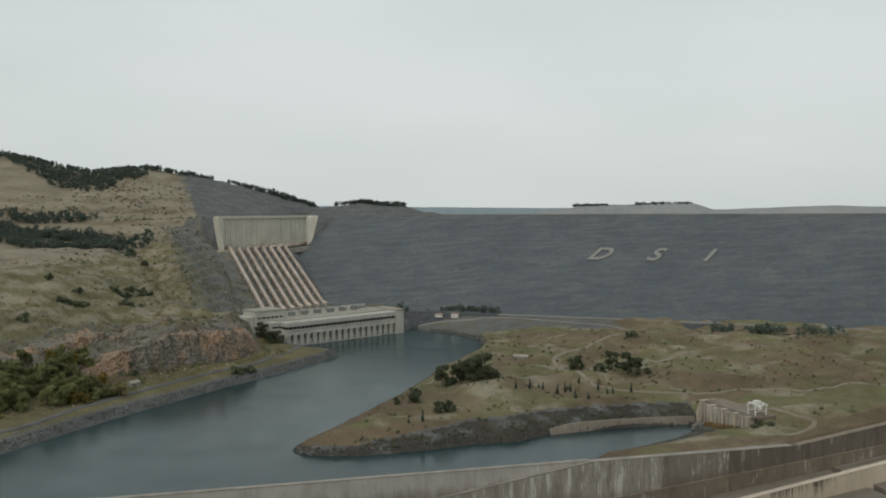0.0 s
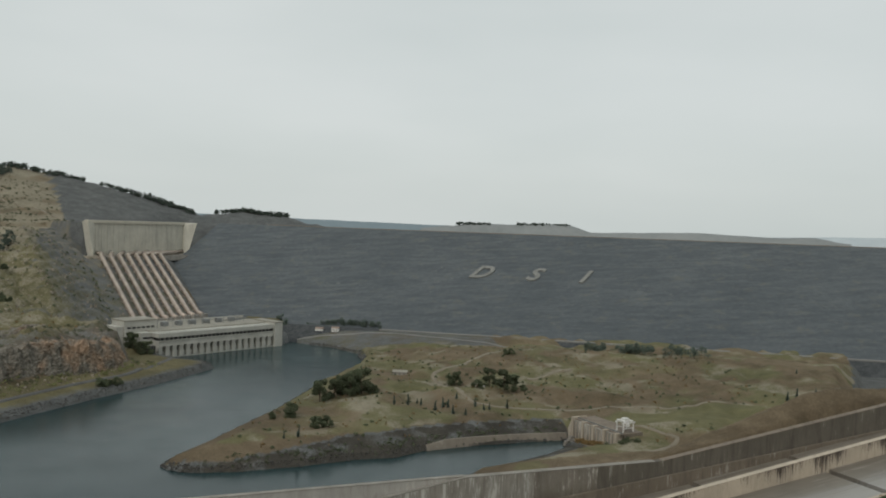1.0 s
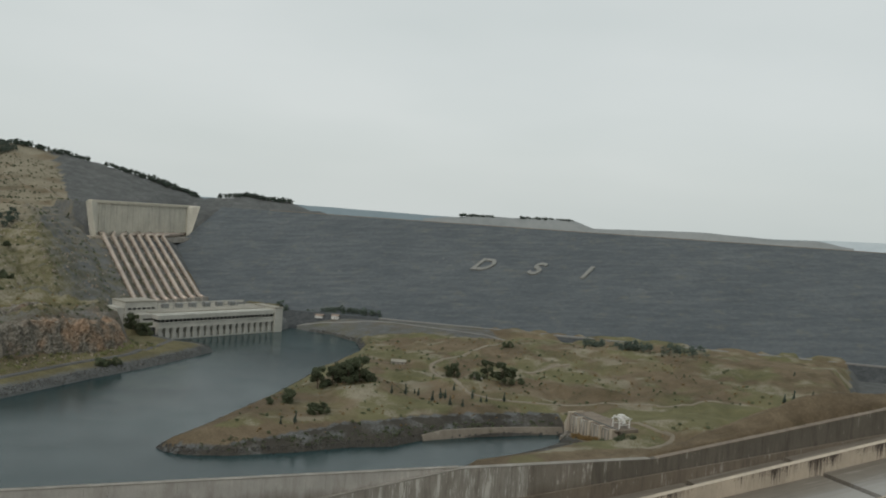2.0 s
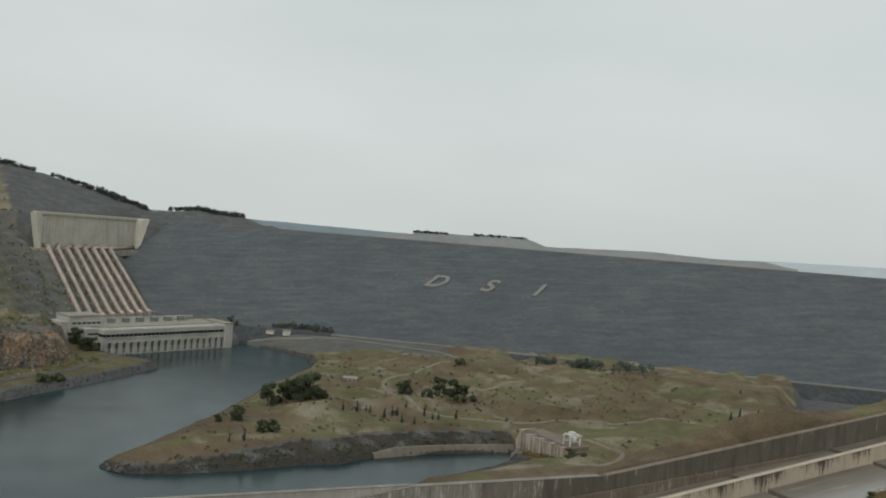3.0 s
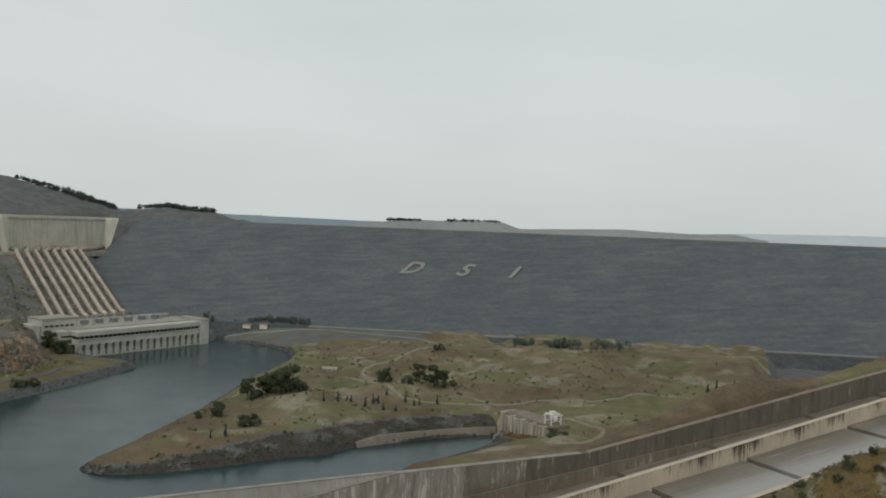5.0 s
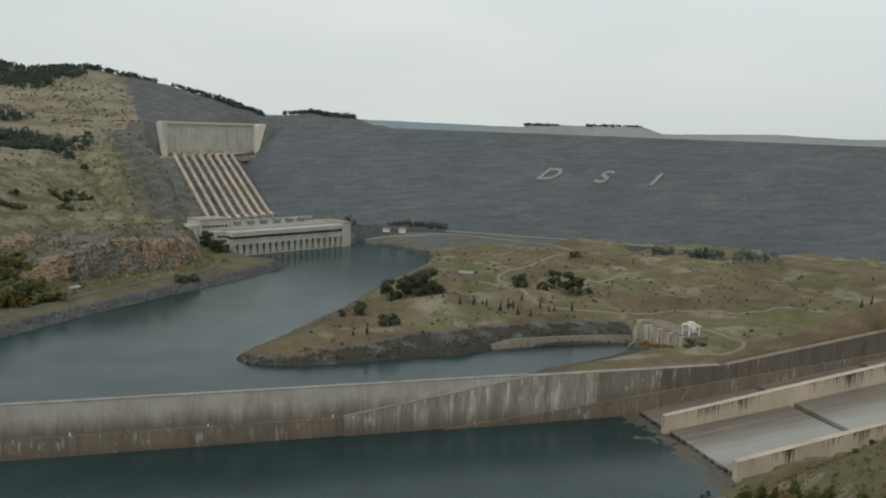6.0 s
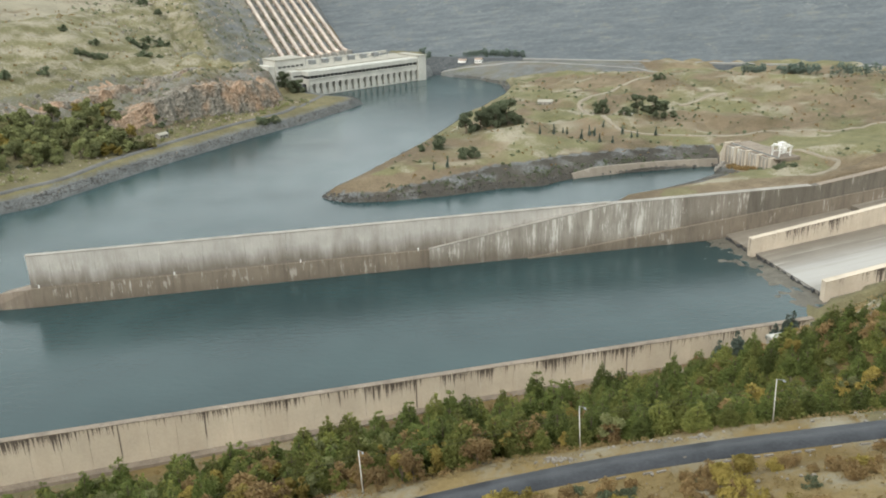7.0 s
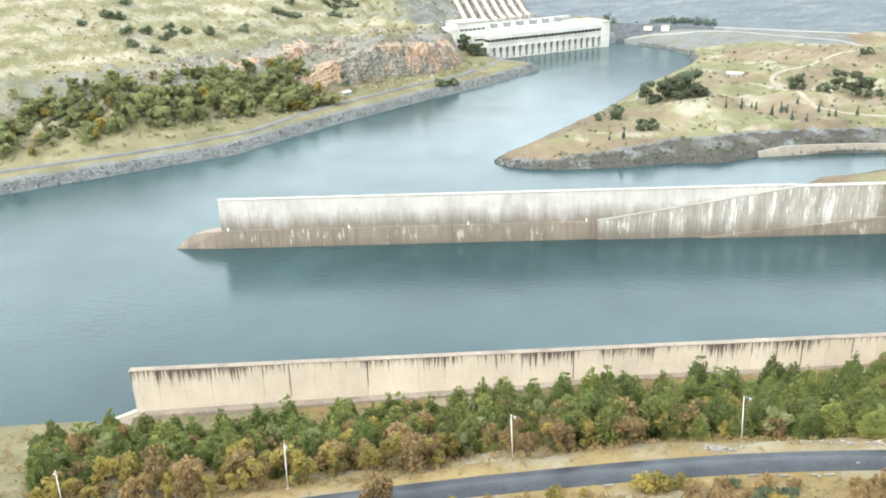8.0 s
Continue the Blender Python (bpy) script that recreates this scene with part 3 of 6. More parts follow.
    hE = smax(hE, ridge(X, Y, RIDGE_ABUT, 1.0, 8) + 3 * n1 + 2 * n2, 4)
    bankz = 17.5 + 0.142 * cs + 13 * np.exp(-((cs - 215) / 55) ** 2) * np.clip((cq - 4) / 16, 0, 1) + 2.5 * n1 * np.clip((cq - 8) / 16, 0, 1) * np.clip(cs / 60, 0, 1)
    hE = np.where((cq > -4) & (cs > -64), smax(hE, bankz - 0.75 * np.maximum(cq - 12 - 14 * np.clip((cs - 60) / 60, 0, 1), 0) + 1.2 * n2, 3), hE)
    oq = (X - 207) * 0.937 + (Y - 652) * 0.349
    os_ = (X - 207) * 0.349 - (Y - 652) * 0.937
    hE = np.where((os_ > -4) & (os_ < 64) & (oq < 6) & (oq > -40), np.minimum(hE, 1.6 + 0.13 * np.maximum(os_, 0) + 0.8 * n2), hE)
    # near slope under the viewpoint
    ns, nq = NEARW.inv(X, Y)
    q2 = -nq - (road_q(ns) - 111.5) * np.clip((-nq - 10) / 70, 0, 1)
    q2 = q2 + 4 * n1 * np.clip((q2 - 20) / 40, 0, 1) * np.clip((np.abs(q2 - 111) - 9) / 14, 0, 1)
    hN = np.interp(q2, [-5, 0, 4, 25, 60, 85, 100, 104, 119, 150, 235, 262], [0, 11, 12.5, 15, 31, 45, 54, 56, 57, 70, 140, 158]) + np.clip((ns - 140) * 0.09, -9, 14) * np.clip(q2 / 100, 0, 1) * np.clip((240 - q2) / 60, 0, 1)
    hN = hN - np.interp(ns, [-40, 0, 60, 130, 180], [7, 6.5, 5, 3.5, 1]) * np.clip((q2 + 5) / 5, 0, 1) * np.clip((60 - q2) / 45, 0, 1)
    hN = smax(hN, ridge(X, Y, RIDGE_EAST, 0.85, 1) + 1.2 * n2 + 1.0 * n1 - 2, 2.5)
    hN = np.minimum(hN, 158 + 14 * np.clip((X - 120) / 100, 0, 1))
    near = (cq < -118) | (cs < -20) & (cq < -60) | (cq < -100) & (cs > 20)
    hE = np.where(near & (nq < 30), np.maximum(hN, 0), hE)
    # the chute is dug into it
    dug = (cs > -8) & (cq > -112) & (cq <= 6.5)
    hE = np.where(dug, np.minimum(hE, CHUTE_SLOPE * np.maximum(cs, 0) - 3), hE)
    hE = np.where(Y < 1290, np.minimum(hE, np.maximum(1.3 * sE, -9)), hE)
    hL = np.where(Y < 1290, np.minimum(hL, np.maximum(1.6 * sL, -9)), hL)
    hE = np.where(near & (nq > -40) & (nq < 1.0) & (ns > -2) & (ns < 322), np.maximum(hN, 0), hE)
    z = np.where(sL > sE, hL, hE)
    far = np.clip((np.hypot(X, Y) - 2300) / 1200, 0, 1)
    z = np.where(Y > 1500, z * (1 - far) + far * 120, z)
    # cover
    stone = np.where(sL > sE, np.where(sL < 11.5, 1.0, np.where(sL < 17, 0.5, 0.0)), np.where((sE < 4.5) & (Y > 500), 0.9, np.where((sE < 8 + 20 * np.clip((X + 70) / 100, 0, 1)) & (Y > 560) & (Y < 700) & (X < 206) & (X > -95), 0.74, 0.0)))
    stone = np.maximum(stone, np.where((sL > 0) & (bd > 6) & (q > 12) & (q < 420) & (sL > sE) & (ca < 10), np.where(ca > -232 + 45 * n1, 0.60 + 0.22 * n2, np.clip(0.45 + (ca + 165) / 420 + 0.25 * n1, 0.1, 0.75)), 0))
    stone = np.maximum(stone, np.where((Y > 1385) & (X > -551 + 0.425 * (1735 - Y)) & (X < 60), 0.9, 0))
    stone = np.where((sL > sE) & (sw > 60 + 35 * (1 - bare)) & (sw < 105 + 50 * (1 - bare)) & (bd < 6), 0.46, stone)
    soil = np.where((sL > sE) & (sw > 56) & (sw < 92) & (X > -330) & (bd < 10), 0.72, 0.12)
    soil = np.where((sE > sL) & (cq > 6) & (cs > 10) & (cq < 62) & (cs < 300), 0.85, soil)
    soil = np.where((sE > sL) & (sE > 3) & (sE < 30) & (Y > 500) & (Y < 720), 1.0, soil)
    soil = np.where((ca > 14) & (ca < 60) & (bb > -10) & (bb < 130), 0.7, soil)
    stone = np.where((sL > sE) & (ca > 10) & (bb > 120) & (q < 420), 0.9, stone)
    turf = np.where((sL > sE) & (sw > 110) & (sw < 330), 0.62, 0.38)
    stone = np.where((sE > sL) & (gap > 18) & (cq > 60) & (z < 16) & (Y > 590), 0.95, stone)
    stone = np.where((sE > sL) & (toe > 0.4), 0.62 + 0.2 * n1, stone)
    strata = waves(X, Y, 130, 17, 3) + 0.6 * np.sin(z * 1.1)
    soil = np.where((sE > sL) & (X > 90) & (Y > 660) & (Y < 1130), np.clip(0.38 + 0.45 * strata, 0, 1), soil)
    soil = np.where((sL > sE) & (sw > 330), np.clip(0.28 + 0.35 * waves(X, Y, 200, 19, 3) + 0.3 * np.sin(z * 0.3 + 2 * n1), 0, 1), soil)
    turf = np.where((sL > sE) & (sw > 400), 0.25, turf)
    turf = np.where((cq > 62) & (cq < 180) & (cs > 60) & (cs < 330), 0.75, turf)
    contour = np.sin(z * 0.55 + 2.5 * n1)
    straw = np.where((sL > sE) & (sw > 300), 0.85 + 0.12 * contour, np.where((sL > sE) & (sw > 85), 0.46 + 0.08 * contour, 0.25))
    straw = np.where((sE > sL) & (Y > 800) & (X > 40), 0.42, straw)
    straw = np.where((sE > sL) & (Y < 330) & (X > -120) & (X < 130), 1.5 + 0.4 * waves(X, Y, 30, 33, 2), straw)
    soil = np.where((sE > sL) & (Y < 330), 0.16 + 0.3 * waves(X, Y, 24, 35, 3), soil)
    slope_ = (sE > sL) & (Y < 340) & (X > 92) & (nq < -10)
    straw = np.where(slope_, np.where(n1 + 0.4 * n2 > 0.05, 1.6, 0.15), straw)
    turf = np.where(slope_, 0.45 + 0.3 * n2, turf)
    green = waves(X, Y, 140, 29, 3)
    turf = np.where((sE > sL) & (Y > 540), 0.5 + 1.5 * green, turf)
    soil = np.where((sE > sL) & (Y > 560) & (sE > 28) & (cq > 62), np.clip(0.13 - 0.9 * green + 0.6 * np.exp(-(4 * waves(X, Y, 170, 23, 3)) ** 2), 0, 0.7), soil)
    straw = np.where((sE > sL) & (Y > 540) & (sE > 24) & (cq > 40), 0.40 + 0.42 * waves(X, Y, 75, 37, 3), straw)
    bank_ = (sE > sL) & (Y > 560) & (Y < 700) & (X < 206) & (X > -95) & (sE < 6 + 20 * np.clip((X + 70) / 100, 0, 1))
    straw = np.where(bank_, -0.62 + 0.5 * waves(X, Y, 40, 39, 3), straw)
    verge = (cq > 26) & (cq < 42) & (cs > 60) & (cs < 320)
    straw = np.where(verge, 1.5 + 0.4 * n2, straw)
    soil = np.where(verge, 0.3, soil)
    abut = (sE > sL) & (X > 560) & (Y > 540) & (Y < 720)
    soil = np.where(abut, 0.55 + 0.35 * n2, soil)
    straw = np.where(abut, 0.5 + 0.4 * n1, straw)
    field = ((X - 330) / 95) ** 2 + ((Y - 655) / 32) ** 2
    turf = np.where(field < 1, 0.95, turf)
    soil = np.where(field < 1, 0.05, soil)
    straw = np.where(field < 1, 0.2, straw)
    return z, np.stack([stone, soil, turf, straw], -1)


def spaced(lo, hi, step, limit, grow=1.22):
    """Even steps over the middle, growing ones out to the limits."""
    mid = list(np.arange(lo, hi + step, step))
    d, v = step, lo
    left = []
    while v > -limit:
        d *= grow
        v -= d
        left.append(v)
    d, v = step, mid[-1]
    right = []
    while v < limit:
        d *= grow
        v += d
        right.append(v)
    return np.array(left[::-1] + mid + right)


gx, south, north = spaced(-620, 700, 3.5, 4700), spaced(60, 330, 2.5, 4700), spaced(330, 1480, 4.0, 4700)
gy = np.concatenate([south[south < 330], north[north >= 330]])
GX, GY = np.meshgrid(gx, gy)
GZ, COVER = land(GX, GY)
nx, ny = len(gx), len(gy)


def ground_z(X, Y):
    """Height of the ground sheet, between its grid points."""
    X, Y = np.asarray(X, float), np.asarray(Y, float)
    i = np.clip(np.searchsorted(gx, X) - 1, 0, nx - 2)
    j = np.clip(np.searchsorted(gy, Y) - 1, 0, ny - 2)
    u, v = (X - gx[i]) / (gx[i + 1] - gx[i]), (Y - gy[j]) / (gy[j + 1] - gy[j])
    return (GZ[j, i] * (1 - u) + GZ[j, i + 1] * u) * (1 - v) + (GZ[j + 1, i] * (1 - u) + GZ[j + 1, i + 1] * u) * v


def height_at(x, y):
    return float(ground_z(x, y))


idx = np.arange(nx * ny).reshape(ny, nx)
quads = np.stack([idx[:-1, :-1], idx[:-1, 1:], idx[1:, 1:], idx[1:, :-1]], -1).reshape(-1, 4)
me = bpy.data.meshes.new("ground")
me.vertices.add(nx * ny)
me.vertices.foreach_set("co", np.stack([GX, GY, GZ], -1).astype(np.float32).ravel())
me.loops.add(quads.size)
me.loops.foreach_set("vertex_index", quads.ravel().astype(np.int32))
me.polygons.add(len(quads))
me.polygons.foreach_set("loop_start", np.arange(0, quads.size, 4, dtype=np.int32))
me.polygons.foreach_set("use_smooth", np.ones(len(quads), bool))
me.update(calc_edges=True)
att = me.attributes.new("cover", "FLOAT_COLOR", "POINT")
att.data.foreach_set("color", COVER.astype(np.float32).ravel())
tagged(link_mesh("ground", me, M_GROUND), "dry autumn steppe hills and banks round the river", "ground", kind="structure")

# paved edge on which the viewpoint stands
bm = bmesh.new()
box(bm, -7, 7, -9, 0.9, 152, 170.4)
tagged(part("viewing_terrace", bm, M_CONC), "plain concrete terrace at the viewpoint", "terrace", kind="structure")

# water, level with the basin
raw("water", [(-1400, 60, 0), (320, 60, 0), (320, 1420, 0), (-1400, 1420, 0)], [(0, 1, 2, 3)], M_WATER)
tagged(bpy.data.objects["water"], "calm blue-green river water below the dam", "water", kind="structure")

# ---- the rockfill dam ----
CREST_Q, CREST_Z, BERM_Q, BERM_Z = 1480.0, 162.5, 1152.0, 20.0
FACE = math.hypot(CREST_Q - BERM_Q, CREST_Z - BERM_Z)


def rockfill_dam():
    rows = [(1040, -26), (1085, -6), (1132, 16), (1138, 18.5), (1146, 20), (1152, 20)]
    n = 44
    rows += [(BERM_Q + (CREST_Q - BERM_Q) * k / n, BERM_Z + (CREST_Z - BERM_Z) * k / n) for k in range(1, n + 1)]
    rows += [(CREST_Q + 14, CREST_Z), (CREST_Q + 200, CREST_Z - 90)]
    ss = np.arange(-760, 1700, 7.0)
    q = np.array([r[0] for r in rows])
    z = np.array([r[1] for r in rows])
    S, Q = np.meshgrid(ss, q)
    Z = np.repeat(z[:, None], len(ss), 1)
    lift = 0.3 * waves(S * 0.2, Q * 2, 40, 11, 4) + np.random.default_rng(12).normal(0, 0.22, S.shape)
    lift[:6] *= 0.3
    lift[-4:] *= 0.12
    X = DAM.a[0] * S + DAM.b[0] * Q
    Y = DAM.a[1] * S + DAM.b[1] * Q
    Z = Z + lift
    m, k = len(q), len(ss)
    idx = np.arange(m * k).reshape(m, k)
    faces = np.stack([idx[:-1, :-1], idx[:-1, 1:], idx[1:, 1:], idx[1:, :-1]], -1).reshape(-1, 4)
    dam = thing("rockfill_dam", "long dark grey rockfill embankment dam with a level crest", "dam")
    pts = np.stack([X, Y, Z], -1).reshape(-1, 3)
    low = 4 * (k - 1)
    raw("embankment", pts[3 * k:], faces[low:] - 3 * k, M_ROCKFILL, dam, smooth=False)
    raw("toe_slope", pts[:5 * k], faces[:low], M_TOE, dam, "dark riprap toe below the road")
    bm = bmesh.new()
    for s in np.arange(-660, 1690, 30):
        hexa(bm, [DAM.at(s, CREST_Q + 1, CREST_Z - 0.5), DAM.at(s + 29.5, CREST_Q + 1, CREST_Z - 0.5), DAM.at(s + 29.5, CREST_Q + 1.8, CREST_Z - 0.5), DAM.at(s, CREST_Q + 1.8, CREST_Z - 0.5)],
             [DAM.at(s, CREST_Q + 1, CREST_Z + 1.1), DAM.at(s + 29.5, CREST_Q + 1, CREST_Z + 1.1), DAM.at(s + 29.5, CREST_Q + 1.8, CREST_Z + 1.1), DAM.at(s, CREST_Q + 1.8, CREST_Z + 1.1)])
    part("crest_parapet", bm, M_CONC_BROWN, dam)
    bm = bmesh.new()
    hexa(bm, [DAM.at(-330, 1139.5, 18), DAM.at(1650, 1139.5, 18), DAM.at(1650, 1146, 18), DAM.at(-330, 1146, 18)], [DAM.at(-330, 1139.5, 20.6), DAM.at(1650, 1139.5, 20.6), DAM.at(1650, 1146, 20.9), DAM.at(-330, 1146, 20.9)])
    part("berm_road", bm, M_FOOT_ROAD, dam, "gravel road along the foot of the dam")
    return dam


def dam_letter(char, s, up, size, shear):
    """A letter laid flat in white stones on the slope, its foot at s along the dam and up metres above the berm."""
    cu = bpy.data.curves.new("letter", "FONT")
    cu.body, cu.size, cu.extrude, cu.shear = char, size, 1.6, shear
    cu.offset = 1.3
    cu.align_x = "CENTER"
    ob = new("stone_letter", cu)
    run = (CREST_Q - BERM_Q) / FACE
    rise = (CREST_Z - BERM_Z) / FACE
    ex = Vector((*DAM.a, 0))
    ey = Vector((DAM.b[0] * run, DAM.b[1] * run, rise))
    o = Vector(DAM.at(s, BERM_Q + up * run, BERM_Z + up * rise + 0.8))
    ob.matrix_basis = Matrix((ex * 0.72, ey, ex.cross(ey))).transposed().to_4x4()
    ob.location = o
    dg = bpy.context.evaluated_depsgraph_get()
    me = bpy.data.meshes.new_from_object(ob.evaluated_get(dg))
    m = ob.matrix_basis.copy()
    bpy.data.objects.remove(ob)
    me.materials.clear()
    out = link_mesh("stone_letter", me, M_LETTER)
    out.matrix_basis = m
    return tagged(out, "large pale stone letter %s laid on the dam slope" % char, "letter", "letters on the dam")


rockfill_dam()
for char, s in (("D", -218), ("S", -132), ("I", -52)):
    dam_letter(char, s, 177, 60, 0.5)


# ---- basin walls ----
def panel_mesh(name, length, height, thick, material, joint=0.025):
    """One wall panel lying along x from 0, standing on z 0, its face towards minus y."""
    bm = bmesh.new()
    box(bm, joint, length - joint, 0, thick, 0, height)
    bevelled(bm, 0.05)
    me = bpy.data.meshes.new(name)
    bmesh.ops.recalc_face_normals(bm, faces=bm.faces)
    bm.to_mesh(me)
    bm.free()
    me.materials.append(material)
    return me


def panel_row(name, fr, s0, s1, step, q, z0, z1, thick, material, parent, label=""):
    """Alike panels side by side along a plan frame; z0 and z1 may be functions of s."""
    f0 = z0 if callable(z0) else (lambda s: z0)
    f1 = z1 if callable(z1) else (lambda s: z1)
    level = not (callable(z0) or callable(z1))
    shared = panel_mesh(name, step, f1(s0) - f0(s0), thick, material) if level else None
    turn = math.degrees(math.atan2(fr.a[1], fr.a[0]))
    s = s0
    while s < s1 - 0.01:
        e = min(s + step, s1)
        if shared:
            ob = link_mesh(name, shared, None, parent, label)
        else:
            bm = bmesh.new()
            ln = e - s
            d0, d1 = f0(e - 0.01) - f0(s), f1(e) - f0(s)
            h = f1(s) - f0(s)
            j = 0.05
            hexa(bm, [(j, 0, 0), (ln - j, 0, d0), (ln - j, thick, d0), (j, thick, 0)], [(j, 0, h), (ln - j, 0, d1), (ln - j, thick, d1), (j, thick, h)])
            ob = part(name, bm, material, parent, label)
        ob.matrix_basis = pose(*fr.at(s, q, f0(s)), 0, 0, turn)
        s = e


def strip(name, fr, s0, s1, q0, q1, z0, z1, material, parent, label="", zs=None):
    """A long solid along a plan frame; zs(s) is added to both heights."""
    bm = bmesh.new()
    f = zs or (lambda s: 0.0)
    hexa(bm, [fr.at(s0, q0, z0 + f(s0)), fr.at(s1, q0, z0 + f(s1)), fr.at(s1, q1, z0 + f(s1)), fr.at(s0, q1, z0 + f(s0))],
         [fr.at(s0, q0, z1 + f(s0)), fr.at(s1, q0, z1 + f(s1)), fr.at(s1, q1, z1 + f(s1)), fr.at(s0, q1, z1 + f(s0))])
    return part(name, bm, material, parent, label)


middle = thing("basin_divider_wall", "long weathered concrete wall between river and basin", "wall", kind="structure")
panel_row("panel", CHUTE, -391, -72, 11, 0.8, 10.5, 28.0, 3.0, M_CONC_TIDE, middle)
panel_row("footing_panel", CHUTE, -391, -72, 11, -0.6, -4, 10.5, 5.0, M_CONC_FOOT, middle, "dark stained footing panel")
strip("coping", CHUTE, -391.2, -70, 0.6, 4.0, 28.0, 28.4, M_COPING, middle)
bm = bmesh.new()
hexa(bm, [CHUTE.at(-424, 1.5, -4), CHUTE.at(-391, -0.8, -4), CHUTE.at(-391, 9, -4), CHUTE.at(-418, 5, -4)], [CHUTE.at(-407, 1.8, 8.6), CHUTE.at(-391, -0.4, 10.2), CHUTE.at(-391, 8, 10.2), CHUTE.at(-403, 4.5, 9.2)])
part("nose", bm, M_CONC_BROWN, middle)

training = thing("chute_side_wall", "stained concrete side wall of the spillway chute", "wall", kind="structure")


def side_top(s):
    return max(28.0, 19.0 + 0.1375 * s)


def side_foot(s):
    return CHUTE_SLOPE * max(s, 0) - 4


panel_row("panel", CHUTE, -70, -26, 11, -1.7, side_foot, side_top, 4.3, M_CONC_BLOOM, training)
panel_row("panel", CHUTE, -26, 18, 11, -1.7, side_foot, side_top, 4.3, M_CONC_MID, training)
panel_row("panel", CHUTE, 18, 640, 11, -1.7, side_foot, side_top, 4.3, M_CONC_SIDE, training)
strip("wall_coping", CHUTE, -70, 60, -1.9, 2.7, 28.0, 28.35, M_COPING, training)
strip("wall_coping", CHUTE, 65.5, 640, -1.9, 2.7, 19.0, 19.35, M_CONC_BROWN, training, zs=lambda s: 0.1375 * s)
# the end of the side wall slopes down in front of the divider
panel_row("sloping_panel", CHUTE, -180, -70, 11, -1.7, -4, lambda s: 11.0 + (s + 180) / 110 * 17.0, 1.6, M_CONC_BLOOM, training)
bm = bmesh.new()
hexa(bm, [CHUTE.at(-180, -1.9, 10.9), CHUTE.at(-70, -1.9, 27.9), CHUTE.at(-70, 0.7, 27.9), CHUTE.at(-180, 0.7, 10.9)], [CHUTE.at(-180, -1.9, 11.4), CHUTE.at(-70, -1.9, 28.4), CHUTE.at(-70, 0.7, 28.4), CHUTE.at(-180, 0.7, 11.4)])
part("wall_coping", bm, M_COPING, training)
panel_row("fillet_panel", CHUTE, -122, 260, 11.6, -3.6, lambda s: CHUTE_SLOPE * max(s, 0) - 4, lambda s: 0.2 + (s + 122) * 0.098, 1.85, M_CONC_FOOT, training)

near_wall = thing("near_basin_wall", "pale concrete basin wall with dark run-off streaks", "wall", kind="structure")
panel_row("panel", NEAR_LINE, 0, 329, 9.4, 0, -4, 23.6, 2.4, M_CONC_DRIP, near_wall)
strip("coping", NEAR_LINE, -0.3, 329, -0.15, 2.55, 23.6, 23.85, M_CONC_BROWN, near_wall)
bm = bmesh.new()
hexa(bm, [NEAR_LINE.at(-14, 0.5, -4), NEAR_LINE.at(0, 0.2, -4), NEAR_LINE.at(0, 2.2, -4), NEAR_LINE.at(-14, 2.2, -4)], [NEAR_LINE.at(-9, 0.5, 3.5), NEAR_LINE.at(0, 0.2, 7), NEAR_LINE.at(0, 2.2, 7), NEAR_LINE.at(-9, 2.2, 3.5)])
part("wall_toe", bm, M_CONC_PALE, near_wall)
for a, b in ((0, 60), (60, 130), (130, 180), (180, 322)):
    bm = bmesh.new()
    za, zb = (12.4 - float(np.interp(k, [0, 60, 130, 180], [5.5, 4, 2.5, 0])) for k in (a, b))
    hexa(bm, [NEAR_LINE.at(a, -3.4, 2), NEAR_LINE.at(b, -3.4, 2), NEAR_LINE.at(b, -0.06, 2), NEAR_LINE.at(a, -0.06, 2)], [NEAR_LINE.at(a, -3.4, za), NEAR_LINE.at(b, -3.4, zb), NEAR_LINE.at(b, -0.06, zb), NEAR_LINE.at(a, -0.06, za)])
    part("foot_gutter", bm, M_CONC_BROWN, near_wall, "concrete gutter along the foot")


def marker_lamp(s):
    """A small white marker lamp on the footing ledge."""
    m = thing("marker_lamp", "small white marker lamp on the wall ledge", "lamp", "marker lamps on the divider wall", at=CHUTE.at(s, -0.1, 10.5))
    bm = bmesh.new()
    box(bm, -0.35, 0.35, -0.3, 0.3, 0, 0.9)
    bevelled(bm, 0.06)
    part("base", bm, M_WHITE, m)
    bm = bmesh.new()
    tube(bm, [(0, 0, 0.9), (0, 0, 1.5), (0, 0, 1.7)], [0.42, 0.42, 0.15], 8)
    part("lens", bm, M_WHITE, m)


for s in (-387, -319, -252, -186):
    marker_lamp(s)

